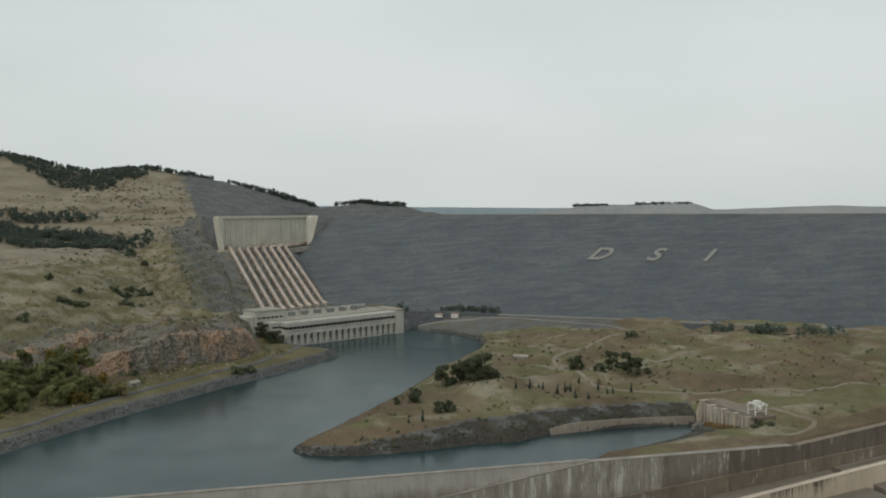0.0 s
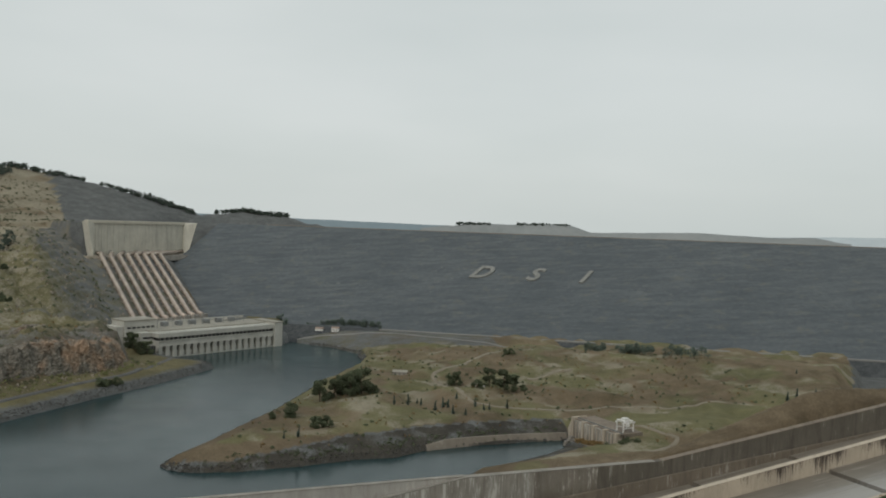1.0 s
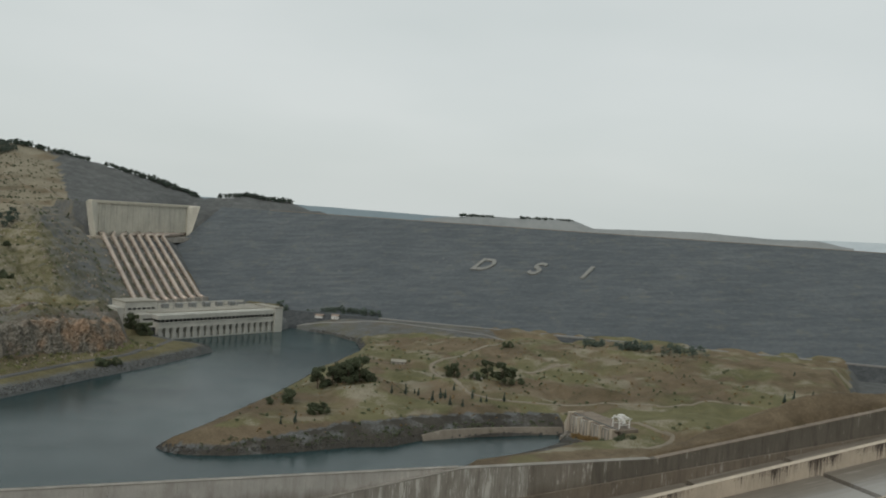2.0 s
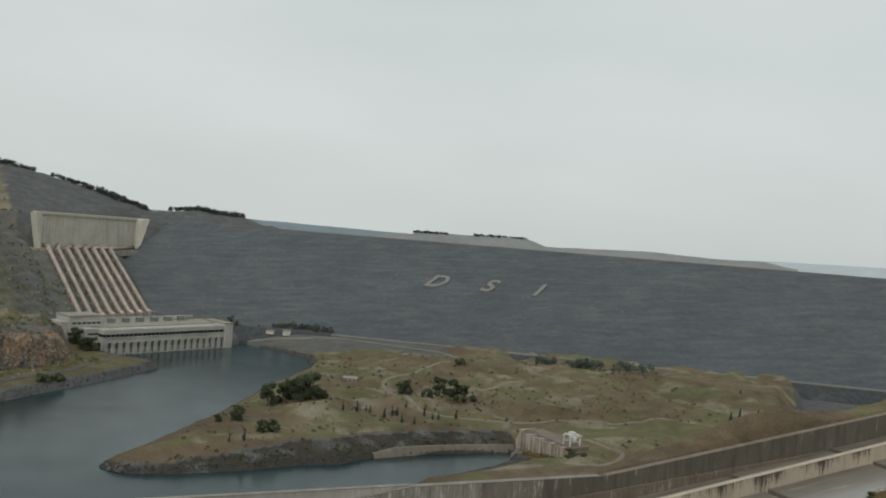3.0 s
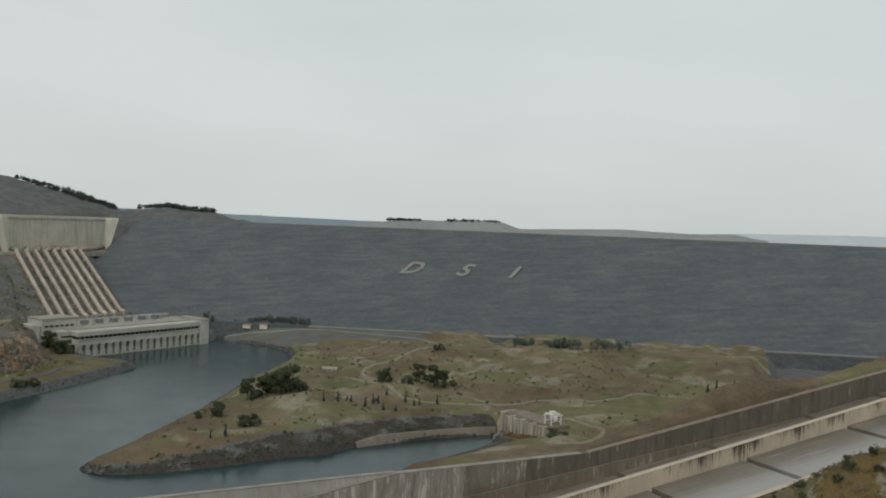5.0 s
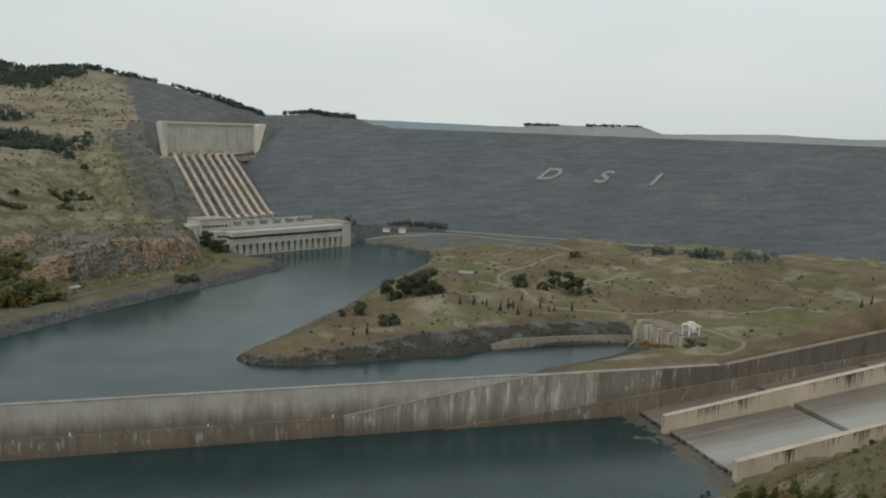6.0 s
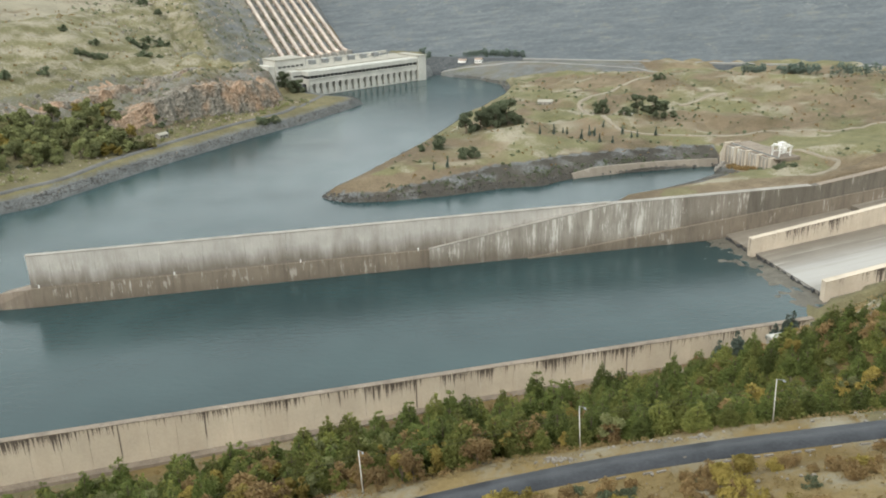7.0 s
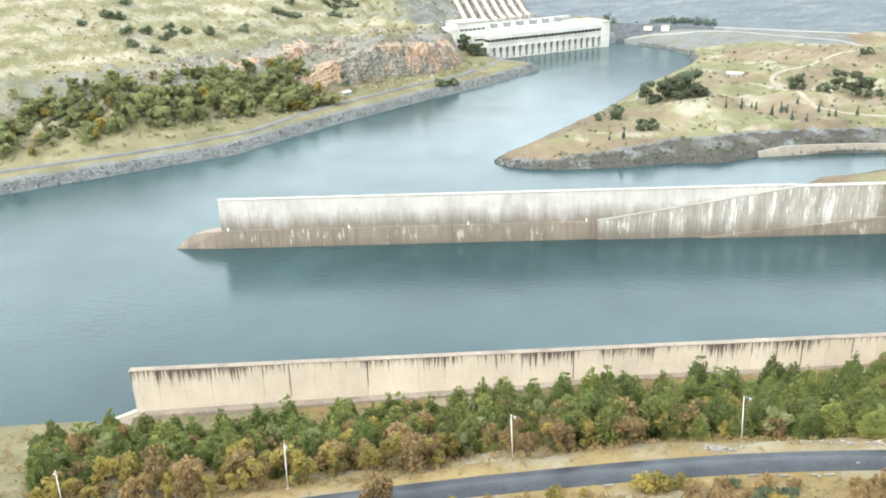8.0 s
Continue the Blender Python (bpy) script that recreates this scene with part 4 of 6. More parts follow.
# ---- the spillway chute ----
chute = thing("spillway_chute", "broad sloping concrete spillway chute in three bays", "spillway", kind="structure")
JOINTS = [0, 85, 165, 263, 343, 422, 505, 640]
LANES = [(-33.5, 0.0, M_CONC_FLOOR), (-99.5, -37, M_CONC_LIGHT), (-136, -103, M_CONC_FLOOR)]
rb = np.random.default_rng(61)
for q0, q1, mat in LANES:
    for a, b in zip(JOINTS, JOINTS[1:]):
        bm = bmesh.new()
        z0, z1 = CHUTE_SLOPE * a, CHUTE_SLOPE * b
        lip = 2.6 if a == 0 else 1.4
        hexa(bm, [CHUTE.at(a + 3.4, q0, z0 - 5), CHUTE.at(b, q0, z1 - 5), CHUTE.at(b, q1, z1 - 5), CHUTE.at(a + 3.4, q1, z0 - 5)], [CHUTE.at(a + 3.4, q0, z0 + lip), CHUTE.at(b, q0, z1), CHUTE.at(b, q1, z1), CHUTE.at(a + 3.4, q1, z0 + lip)])
        part("slab", bm, mat, chute)
    strip("aerator_slot", CHUTE, 0, 640, q0, q1, -5.2, -1.6, M_DARK, chute, "dark aeration slot", zs=lambda s: CHUTE_SLOPE * s)
    bm = bmesh.new()
    q = q0
    while q < q1 - 0.5:
        w = rb.uniform(0.8, 2.6)
        e, top = rb.uniform(0.2, 2.6), rb.uniform(0.4, 2.4)
        hexa(bm, [CHUTE.at(3.3 - e, q, -2), CHUTE.at(3.39, q, -2), CHUTE.at(3.39, min(q + w, q1), -2), CHUTE.at(3.3 - e * 0.7, min(q + w, q1), -2)],
             [CHUTE.at(3.3 - e * 0.5, q, top), CHUTE.at(3.39, q, top + 0.3), CHUTE.at(3.39, min(q + w, q1), top + 0.2), CHUTE.at(3.3 - e * 0.4, min(q + w, q1), top * 0.8)])
        q += w
    part("slab_edge", bm, M_DARK, chute, "dark broken slab edge")


def mud_apron():
    """Mud and gravel washed out below the chute, dipping unevenly under the water."""
    S, Q = np.meshgrid(np.arange(-46, 3.2, 1.2), np.arange(-136, -3.7, 1.4))
    Z = 0.5 + 0.055 * S + 0.9 * waves(S, Q, 34, 71, 3) + 0.4 * waves(S, Q, 8, 72, 2)
    Z = np.where(S < -40, -1.5, np.minimum(Z, 1.8))
    X, Y = CHUTE.o[0] + S * CHUTE.a[0] + Q * CHUTE.b[0], CHUTE.o[1] + S * CHUTE.a[1] + Q * CHUTE.b[1]
    m, k = S.shape
    ix = np.arange(m * k).reshape(m, k)
    fc = np.stack([ix[:-1, :-1], ix[:-1, 1:], ix[1:, 1:], ix[1:, :-1]], -1).reshape(-1, 4)
    return raw("mud_apron", np.stack([X, Y, Z], -1).reshape(-1, 3), fc, M_MUD, chute, "muddy worn apron at the waterline", smooth=True)


mud_apron()
for name, q in (("pier_wall", -37.0), ("pier_wall", -103.0)):
    panel_row(name, CHUTE, 0, 640, 14, q, lambda s: CHUTE_SLOPE * s - 4, lambda s: CHUTE_SLOPE * s + 11.2, 3.5, M_CONC_PIER, chute)
    strip("pier_coping", CHUTE, -0.2, 640, q - 0.12, q + 3.62, 11.2, 11.5, M_CONC_PIER, chute, zs=lambda s: CHUTE_SLOPE * s)


# ---- powerhouse and penstocks ----
def powerhouse():
    house = thing("powerhouse", "long low concrete powerhouse with pale piers at the water", "power station")
    s0, s1 = -24.0, 148.0
    strip("plinth", FRONT, s0, s1, -1.4, 40, -4, 1.6, M_PLASTER, house)
    # shade behind the piers is painted as this wall's near-black colour
    strip("back_wall", FRONT, s0, s1, 5.0, 40, 1.6, 14.5, M_DARK, house, "recessed gallery wall, near black for the shade between piers")
    n = 18
    step = (s1 - s0) / n
    pier = strip("pier", FRONT, 0, 5.0, -2.2, 5.0, 1.6, 14.5, M_PLASTER, house)
    cap = strip("pier_cap", FRONT, -0.4, 5.4, -2.9, 5.0, 13.2, 14.9, M_PLASTER, house)
    gate = strip("gate", FRONT, 5.0, step, 1.6, 2.4, 1.6, 7.6, M_PLASTER, house, "closed draft tube gate")
    for k in range(n):
        s = s0 + k * step
        for p, nm in ((pier, "pier"), (cap, "pier_cap"), (gate, "gate")):
            ob = p if k == 0 else link_mesh(nm, p.data, None, house)
            if k == 0 and nm == "gate":
                tagged(ob, "closed draft tube gate")
            ob.location = (FRONT.a[0] * s, FRONT.a[1] * s, 0)
    strip("wall_band", FRONT, s0, s1, -1.8, 40, 14.9, 21.4, M_PLASTER, house)
    strip("wall_ledge", FRONT, s0, s1, -2.6, -1.8, 20.4, 21.4, M_PLASTER, house)
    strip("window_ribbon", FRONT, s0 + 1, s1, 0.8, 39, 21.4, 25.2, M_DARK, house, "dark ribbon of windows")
    k = s0 + 3.0
    while k < s1 - 2:
        strip("mullion", FRONT, k, k + 0.7, 0.3, 0.8, 21.4, 25.2, M_PLASTER, house)
        k += 6.0
    strip("roof", FRONT, s0 - 1, s1, -2.6, 18, 25.2, 30.2, M_PLASTER, house, "pale roof fascia and flat roof")
    strip("roof_upstand", FRONT, s0 - 1, s1, 18, 41, 25.2, 31.4, M_ROOF, house)
    strip("roof_rail", FRONT, s0 - 1, s1, -2.3, -2.0, 30.9, 31.1, M_STEEL, house)
    strip("end_tower", FRONT, s1, s1 + 13, -4.0, 42, -4, 32.6, M_PLASTER, house, "plain pale end block")
    strip("end_cornice", FRONT, s1 - 0.5, s1 + 13.6, -4.6, 42.6, 32.6, 33.8, M_ROOF, house)
    strip("transformer_deck", FRONT, s0 - 4, s1 + 34, 42.7, 118, -4, 26.4, M_ROOF, house)
    strip("deck_parapet", FRONT, s0 - 4, s1 + 34, 116, 118, 26.4, 29.4, M_PLASTER, house)
    for k in range(16):
        s = s0 + 6 + k * 11.2
        strip("lightning_mast", FRONT, s, s + 0.5, 70, 70.5, 26.4, 37, M_STEEL, house)
    for k in range(8):
        s = s0 + 14 + k * 21
        strip("transformer", FRONT, s, s + 8, 84, 91, 26.4, 32, M_STEEL, house)
    return house


powerhouse()
annex = thing("control_building", "pale concrete control building beside the powerhouse", "building")
strip("wall", FRONT, -52, -10, 28, 60, 2, 43.4, M_PLASTER, annex)
strip("cornice", FRONT, -52.6, -9.4, 27.4, 60.6, 43.4, 45.0, M_ROOF, annex)
for k in range(6):
    strip("window", FRONT, -48.5 + 6.2 * k, -44.1 + 6.2 * k, 27.7, 28, 34.5, 36.8, M_DARK, annex, "dark window in a row")
strip("lower_block", FRONT, -61, -52.7, 30, 56, 2, 37.5, M_PLASTER, annex)
strip("porch_block", FRONT, -40, -10, 12, 27.3, 2, 30.5, M_PLASTER, annex)
strip("porch_window", FRONT, -37, -14, 11.7, 12, 23.5, 25.4, M_DARK, annex, "dark band of windows")


def penstock(k):
    """Pipe k from the right; its upper leg fans out to the headwall."""
    pipe = thing("penstock", "huge red-brown steel penstock pipe down the slope", "pipe", "penstocks", at=HOUSE.at(209 - 18 * k, 131, 25))
    fan = 28 + 9.5 * (7 - k)
    a0 = HOUSE.at(209, 131, 25)

    def rel(s, q, z):
        p = HOUSE.at(209 + s, 131 + q, 25 + z)
        return (p[0] - a0[0], p[1] - a0[1], p[2] - a0[2])

    bm = bmesh.new()
    tube(bm, [rel(-4, -12, 1), rel(0, 0, 3), rel(87, 161, 79.5), rel(90, 166, 81.8), rel(93 + 0.05 * fan, 169, 83.4), rel(90 + 0.55 * fan, 186, 84.2), rel(90 + fan, 206, 84.6)], 3.4, 14)
    part("barrel", bm, M_PIPE, pipe, smooth=True)
    for k in range(9):
        f = (k + 0.5) / 9
        bm = bmesh.new()
        c = [rel(91 * f, 169 * f, 3 + 79.5 * f), rel(91 * f + 0.5, 169 * f + 1.0, 3.0 + 79.5 * f + 0.47)]
        tube(bm, c, 3.75, 14)
        part("stiffener_ring", bm, M_PIPE, pipe)
        bm = bmesh.new()
        lo = [rel(91 * f + dx, 169 * f + dy, 79.5 * f - 5) for dx, dy in ((-4.6, -2), (4.6, -2), (4.6, 2), (-4.6, 2))]
        hi = [rel(91 * f + dx, 169 * f + dy, 79.5 * f + 1.2) for dx, dy in ((-4.6, -2), (4.6, -2), (4.6, 2), (-4.6, 2))]
        hexa(bm, lo, hi)
        part("saddle", bm, M_CONC, pipe)
    bm = bmesh.new()
    lo = [rel(dx, dy, -6) for dx, dy in ((-7, -14), (7, -14), (7, -2), (-7, -2))]
    hi = [rel(dx, dy, 1.5) for dx, dy in ((-6, -14), (6, -14), (6, -4), (-6, -4))]
    hexa(bm, lo, hi)
    part("anchor_block", bm, M_CONC, pipe)
    bm = bmesh.new()
    hexa(bm, [rel(90 + dx, 166 + dy, 70) for dx, dy in ((-5, -4), (5, -4), (5, 4), (-5, 4))], [rel(90 + dx, 166 + dy, 80.5) for dx, dy in ((-5, -4), (5, -4), (5, 4), (-5, 4))])
    part("bend_block", bm, M_CONC, pipe)
    return pipe


for k in range(8):
    penstock(k)

ledge = thing("bend_platform", "pale concrete platform beside the penstock bends", "platform", kind="structure")
strip("slab", HOUSE, 146, 172, 296, 306, 94, 107, M_CONC_PALE, ledge)

forebay = thing("intake_wall", "tall pale concrete intake headwall above the penstocks", "wall", kind="structure")
panel_row("panel", HOUSE, 190, 394, 12, 336, 100, 158.0, 6.0, M_FOREBAY, forebay)
strip("parapet", HOUSE, 180, 398, 333.5, 344, 158.0, 162.5, M_FOREBAY_CAP, forebay, "pale parapet along the top")
for s in np.arange(196, 400, 12):
    strip("buttress", HOUSE, s - 0.5, s + 0.5, 335.2, 336, 102, 158.0, M_FOREBAY, forebay)
bm = bmesh.new()
hexa(bm, [HOUSE.at(394, 330, 100), HOUSE.at(395, 326, 100), HOUSE.at(400, 336, 100), HOUSE.at(394, 342, 100)], [HOUSE.at(394, 333.5, 158), HOUSE.at(410, 318, 162), HOUSE.at(414, 324, 162), HOUSE.at(394, 342, 162)])
part("wing_wall", bm, M_FOREBAY, forebay)
bm = bmesh.new()
hexa(bm, [HOUSE.at(186, 328, 100), HOUSE.at(190, 334, 100), HOUSE.at(190, 342, 100), HOUSE.at(186, 342, 100)], [HOUSE.at(175, 330, 160), HOUSE.at(190, 334, 160), HOUSE.at(190, 342, 160), HOUSE.at(174, 342, 160)])
part("wing_wall", bm, M_FOREBAY, forebay)
strip("apron_slab", HOUSE, 160, 388, 300, 336, 96, 104.8, M_CONC, forebay)

# ---- outlet works at the head of the cove ----
OUT = Frame(207, 652, 0.349, -0.937)


def outlet_works():
    w = thing("outlet_works", "grey concrete outlet structure with tall piers at the cove", "outlet structure")
    strip("deck", OUT, 0, 58, 0, 22, 17.4, 18.2, M_CONC_BROWN, w)
    strip("back_block", OUT, 0, 58, 4.7, 22, -4, 17.4, M_CONC_FLOOR, w)
    for k in range(5):
        s = k * 13.2
        strip("pier", OUT, s, s + 2.6, -2.7, 4.4, -4, 18.4 + (1.0 if k == 0 else 0), M_CONC_PALE, w, "pale sunlit concrete pier")
        if k < 4:
            strip("gate_panel", OUT, s + 3.3, s + 13.1, -2.0, 4, -2.0, 17.4, M_CONC_BLOOM, w)
            for j in range(2):
                strip("panel_rib", OUT, s + 5.6 + 4.2 * j, s + 6.4 + 4.2 * j, -2.25, -2.0, -2.0, 16.6, M_CONC_PALE, w)
            # sheet added behind the slots, their shadow put into its dark colour
            strip("gate_recess", OUT, s + 2.6, s + 13.2, 4.0, 4.6, -2.0, 16.0, M_DARK, w, "near-black sheet painting the shadow in the gate slot")
    bm = bmesh.new()
    hexa(bm, [OUT.at(-16, 2, -4), OUT.at(0, -5, -4), OUT.at(0, 14, -4), OUT.at(-16, 14, -4)], [OUT.at(-12, 8, 13), OUT.at(0, -1, 19.5), OUT.at(0, 14, 19.5), OUT.at(-12, 14, 13)])
    part("wing_wall", bm, M_CONC_PALE, w)
    strip("rail", OUT, 0, 58, 2.2, 2.5, 18.2, 19.2, M_STEEL, w)
    return w


outlet_works()
crane = thing("gantry_crane", "white steel gantry crane on the outlet deck", "crane")
for s in (45.5, 53):
    for q in (6, 16):
        strip("leg", OUT, s, s + 0.8, q, q + 0.8, 18.2, 24.8, M_WHITE, crane)
    strip("side_beam", OUT, s - 0.1, s + 0.9, 5, 18, 24.8, 25.7, M_WHITE, crane)
    strip("sill_beam", OUT, s + 0.1, s + 0.7, 6.8, 16, 20.8, 21.3, M_WHITE, crane)
strip("bridge", OUT, 45, 54.2, 7, 8.8, 25.7, 26.9, M_WHITE, crane)
strip("bridge", OUT, 45, 54.2, 13.6, 15.4, 25.7, 26.9, M_WHITE, crane)
strip("trolley", OUT, 47.5, 51.5, 8.9, 13.5, 25.7, 28.3, M_WHITE, crane)
strip("cab", OUT, 54.0, 56.0, 8, 10.6, 22.6, 25.0, M_WHITE, crane)

def cove_revetment():
    """A smooth sloping bank wall round the cove, bowed away from the water, its open end rounded off."""
    fr = Frame(82, 619, 0.965, 0.245)
    verts, faces = [], []
    n = 40
    for i in range(n + 1):
        f = i / n
        s, bow = 124 * f, 5.0 * math.sin(math.pi * f)
        rise = min(1.0, 0.55 + 3.0 * f) * (1 - 0.12 * f)
        for q, z in ((-1.0, -4.0), (0.6, 0.2), (3.2, 5.6 * rise), (3.7, 6.3 * rise), (5.6, 6.4 * rise), (6.4, -4.0)):
            verts.append(fr.at(s, q + bow, z))
    for i in range(n):
        for k in range(5):
            a = i * 6 + k
            faces.append((a, a + 6, a + 7, a + 1))
    faces += [tuple(range(6)), tuple(n * 6 + k for k in range(5, -1, -1))]
    return tagged(raw("cove_retaining_wall", verts, faces, M_COVE, smooth=False), "low stained brown retaining wall along the cove", "wall", kind="structure")


M_COVE = concrete_mat("cove_wall_concrete", (0.20, 0.172, 0.138), (0.11, 0.093, 0.072), 0.6, 0.02, 0.1)
cove_revetment()


# ---- roads and tracks ----
def ribbon(name, pts, width, material, lift=0.25, step=5.0, label="", category="", kind="structure"):
    """A road laid over the ground along a few plan points, with thickness at its edges."""
    P = [Vector((x, y, 0)) for x, y in pts]
    line = []
    for i in range(len(P) - 1):
        p0, p1, p2, p3 = P[max(i - 1, 0)], P[i], P[i + 1], P[min(i + 2, len(P) - 1)]
        n = max(2, int((p2 - p1).length / step))
        for k in range(n):
            t = k / n
            line.append(0.5 * ((2 * p1) + (p2 - p0) * t + (2 * p0 - 5 * p1 + 4 * p2 - p3) * t * t + (3 * p1 - p0 - 3 * p2 + p3) * t ** 3))
    line.append(P[-1])
    verts, faces = [], []
    for i, p in enumerate(line):
        d = (line[min(i + 1, len(line) - 1)] - line[max(i - 1, 0)]).normalized()
        n = Vector((-d.y, d.x, 0)) * width / 2
        za, zb, zc = height_at(p.x + n.x, p.y + n.y), height_at(p.x - n.x, p.y - n.y), height_at(p.x, p.y)
        z = max(za, zb, zc) if abs(za - zb) < 1.0 else zc + 0.25
        for q, zz in ((p + n * 1.15, min(z, za) - 0.6), (p + n, z + lift), (p, z + lift + 0.05), (p - n, z + lift), (p - n * 1.15, min(z, zb) - 0.6)):
            verts.append((q.x, q.y, zz))
    for i in range(len(line) - 1):
        for k in range(4):
            a = i * 5 + k
            faces.append((a, a + 1, a + 6, a + 5))
    return tagged(raw(name, verts, faces, material, smooth=True), label, category, kind=kind)


ROAD = [NEARW.at(s, -float(road_q(s)))[:2] for s in (-140, -60, 0, 60, 120, 180, 240, 300)]
ribbon("road", ROAD, 6.4, M_ASPHALT, 0.35, 4.0, "dark asphalt road on the slope below", "road")
ribbon("track", [(-170, 1015), (-176, 965), (-188, 905), (-198, 868), (-236, 806), (-296, 683), (-336, 588), (-452, 470), (-640, 290)], 6.0, M_BANK_ROAD, 0.2, 6.0, "worn grey road along the river bank", "road")
ribbon("track", [(210, 935), (172, 908), (130, 862), (114, 836), (119, 790), (129, 730), (149, 697), (182, 692), (229, 693), (284, 702), (360, 690)], 4.5, M_TRACK, 0.2, 6.0, "pale gravel track over the spit", "road")
ribbon("track", [(232, 660), (253, 635), (266, 609), (273, 597), (261, 584), (226, 560)], 4.0, M_TRACK, 0.2, 5.0, "gravel loop behind the outlet works", "road")


# ---- street lamps and wires ----
def street_lamp():
    lamp = thing("street_lamp", "tall slim concrete lamp post with one arm", "street lamp", "lamps along the road")
    bm = bmesh.new()
    tube(bm, [(0, 0, -0.5), (0, 0, 12.6)], [0.19, 0.12], 8)
    part("pole", bm, M_POLE, lamp, smooth=True)
    bm = bmesh.new()
    tube(bm, [(0, 0, 12.3), (0.2, -0.5, 12.8), (0.6, -1.6, 13.0)], 0.07, 6)
    part("arm", bm, M_STEEL, lamp)
    bm = bmesh.new()
    box(bm, 0.4, 0.85, -2.4, -1.5, 12.9, 13.12)
    bevelled(bm, 0.06)
    head = part("lamp_head", bm, M_STEEL, lamp)
    bm = bmesh.new()
    box(bm, 0.46, 0.79, -2.3, -1.65, 12.84, 12.9)
    part("lens", bm, M_WHITE, head, "pale lamp lens")
    bm = bmesh.new()
    box(bm, -0.35, 0.35, -0.35, 0.35, -0.6, 0.25)
    part("base", bm, M_CONC, lamp)
    return lamp


LAMPS = [(-124, 126), (-76, 143), (-26, 162), (27, 177), (76, 182), (124, 188)]
lamp = street_lamp()
tops = []
for i, (x, y) in enumerate(LAMPS):
    z = height_at(x, y)
    lean = (1.5, 1.8, -2.0, -3.2, -2.0, -1.0)[i]
    m = pose(x, y, z, 0, lean, 18)
    ob = lamp if i == 0 else copy_thing(lamp, m)
    ob.matrix_basis = m
    tops.append(m @ Vector((0, 0, 11.6)))
for off in (0.0, -1.1):
    bm = bmesh.new()
    for p, q in zip(tops, tops[1:]):
        pts = [p.lerp(q, k / 8) + Vector((0, 0, off - 1.3 * 4 * (k / 8) * (1 - k / 8))) for k in range(9)]
        tube(bm, pts, 0.022, 4)
    tagged(part("overhead_wire", bm, M_DARK), "thin dark overhead wire strung between the lamp posts", "cable", "wires")


# ---- trees and shrubs ----
def leaf_cloud(rng, clumps, leaves, size):
    """Small bent leaf cards scattered through clumps given as (centre, radius)."""
    verts, faces = [], []
    tot = sum(r * r for _, r in clumps)
    for c, r in clumps:
        k = max(6, int(leaves * r * r / tot))
        d = rng.normal(size=(k, 3))
        d /= np.linalg.norm(d, axis=1)[:, None]
        rad = r * rng.uniform(0.55, 1.08, k)
        for i in range(k):
            p = np.array(c) + d[i] * rad[i] * np.array((1, 1, 0.8))
            u = rng.normal(size=3)
            u /= np.linalg.norm(u)
            w = np.cross(u, d[i] + 0.4 * rng.normal(size=3))
            w /= np.linalg.norm(w) + 1e-9
            s = size * rng.uniform(0.6, 1.4)
            b = len(verts)
            verts += [p - u * s, p + w * s * 0.5 + d[i] * s * 0.25, p + u * s, p - w * s * 0.5 + d[i] * s * 0.25]
            faces.append((b, b + 1, b + 2, b + 3))
    return verts, faces


def pine_meshes(seed, height, spread, leaves, mat, size):
    rng = np.random.default_rng(seed)
    bm = bmesh.new()
    bend = rng.uniform(-0.25, 0.25, 2)
    tube(bm, [(0, 0, -0.6), (bend[0] * 0.5, bend[1] * 0.5, height * 0.45), (bend[0], bend[1], height * 0.95)], [height * 0.022, height * 0.015, 0.03], 6)
    clumps = []
    for lev in np.linspace(0.16, 0.97, 9):
        reach = spread * (1.05 - lev) ** 0.75 * rng.uniform(0.75, 1.1)
        n = max(1, int(6 * (1.1 - lev)) + 1)
        turn = rng.uniform(0, 6.28)
        for k in range(n):
            a = turn + 6.283 * k / n + rng.uniform(-0.4, 0.4)
            ln = reach * rng.uniform(0.45, 0.8)
            tip = (bend[0] * lev + math.cos(a) * ln, bend[1] * lev + math.sin(a) * ln, height * lev + rng.uniform(-0.3, 0.4))
            if lev < 0.85:
                tube(bm, [(bend[0] * lev, bend[1] * lev, height * lev - 0.3), tip], [0.07, 0.025], 4, False)
            clumps.append((tip, max(0.35, reach * rng.uniform(0.38, 0.6))))
    v, f = leaf_cloud(rng, clumps, leaves, size)
    return bm, v, f


def broad_meshes(seed, height, spread, leaves, mat, size, bare=0.25):
    rng = np.random.default_rng(seed)
    bm = bmesh.new()
    tube(bm, [(0, 0, -0.5), (0.1, 0, height * 0.35)], [height * 0.025, height * 0.016], 6)
    clumps = []
    for k in range(11):
        a = rng.uniform(0, 6.283)
        ln = spread * math.sqrt(rng.uniform(0.05, 0.75))
        z = height * rng.uniform(bare + 0.08, 0.88)
        k2 = 1 - 0.45 * max(0, (z / height - 0.55) / 0.45)
        tip = (math.cos(a) * ln * k2, math.sin(a) * ln * k2, z)
        tube(bm, [(0.05, 0, height * 0.28), (tip[0] * 0.5, tip[1] * 0.5, z * 0.75), tip], [height * 0.012, height * 0.007, 0.02], 4, False)
        clumps.append((tip, spread * rng.uniform(0.26, 0.48)))
    v, f = leaf_cloud(rng, clumps, leaves, size)
    return bm, v, f


def plant(name, maker, seed, height, spread, leaves, mat, size, label, category, group, **kw):
    bm, v, f = maker(seed, height, spread, leaves, mat, size, **kw)
    t = thing(name, label, category, group)
    part("trunk", bm, M_BARK, t)
    raw("crown", v, f, mat, t)
    return t


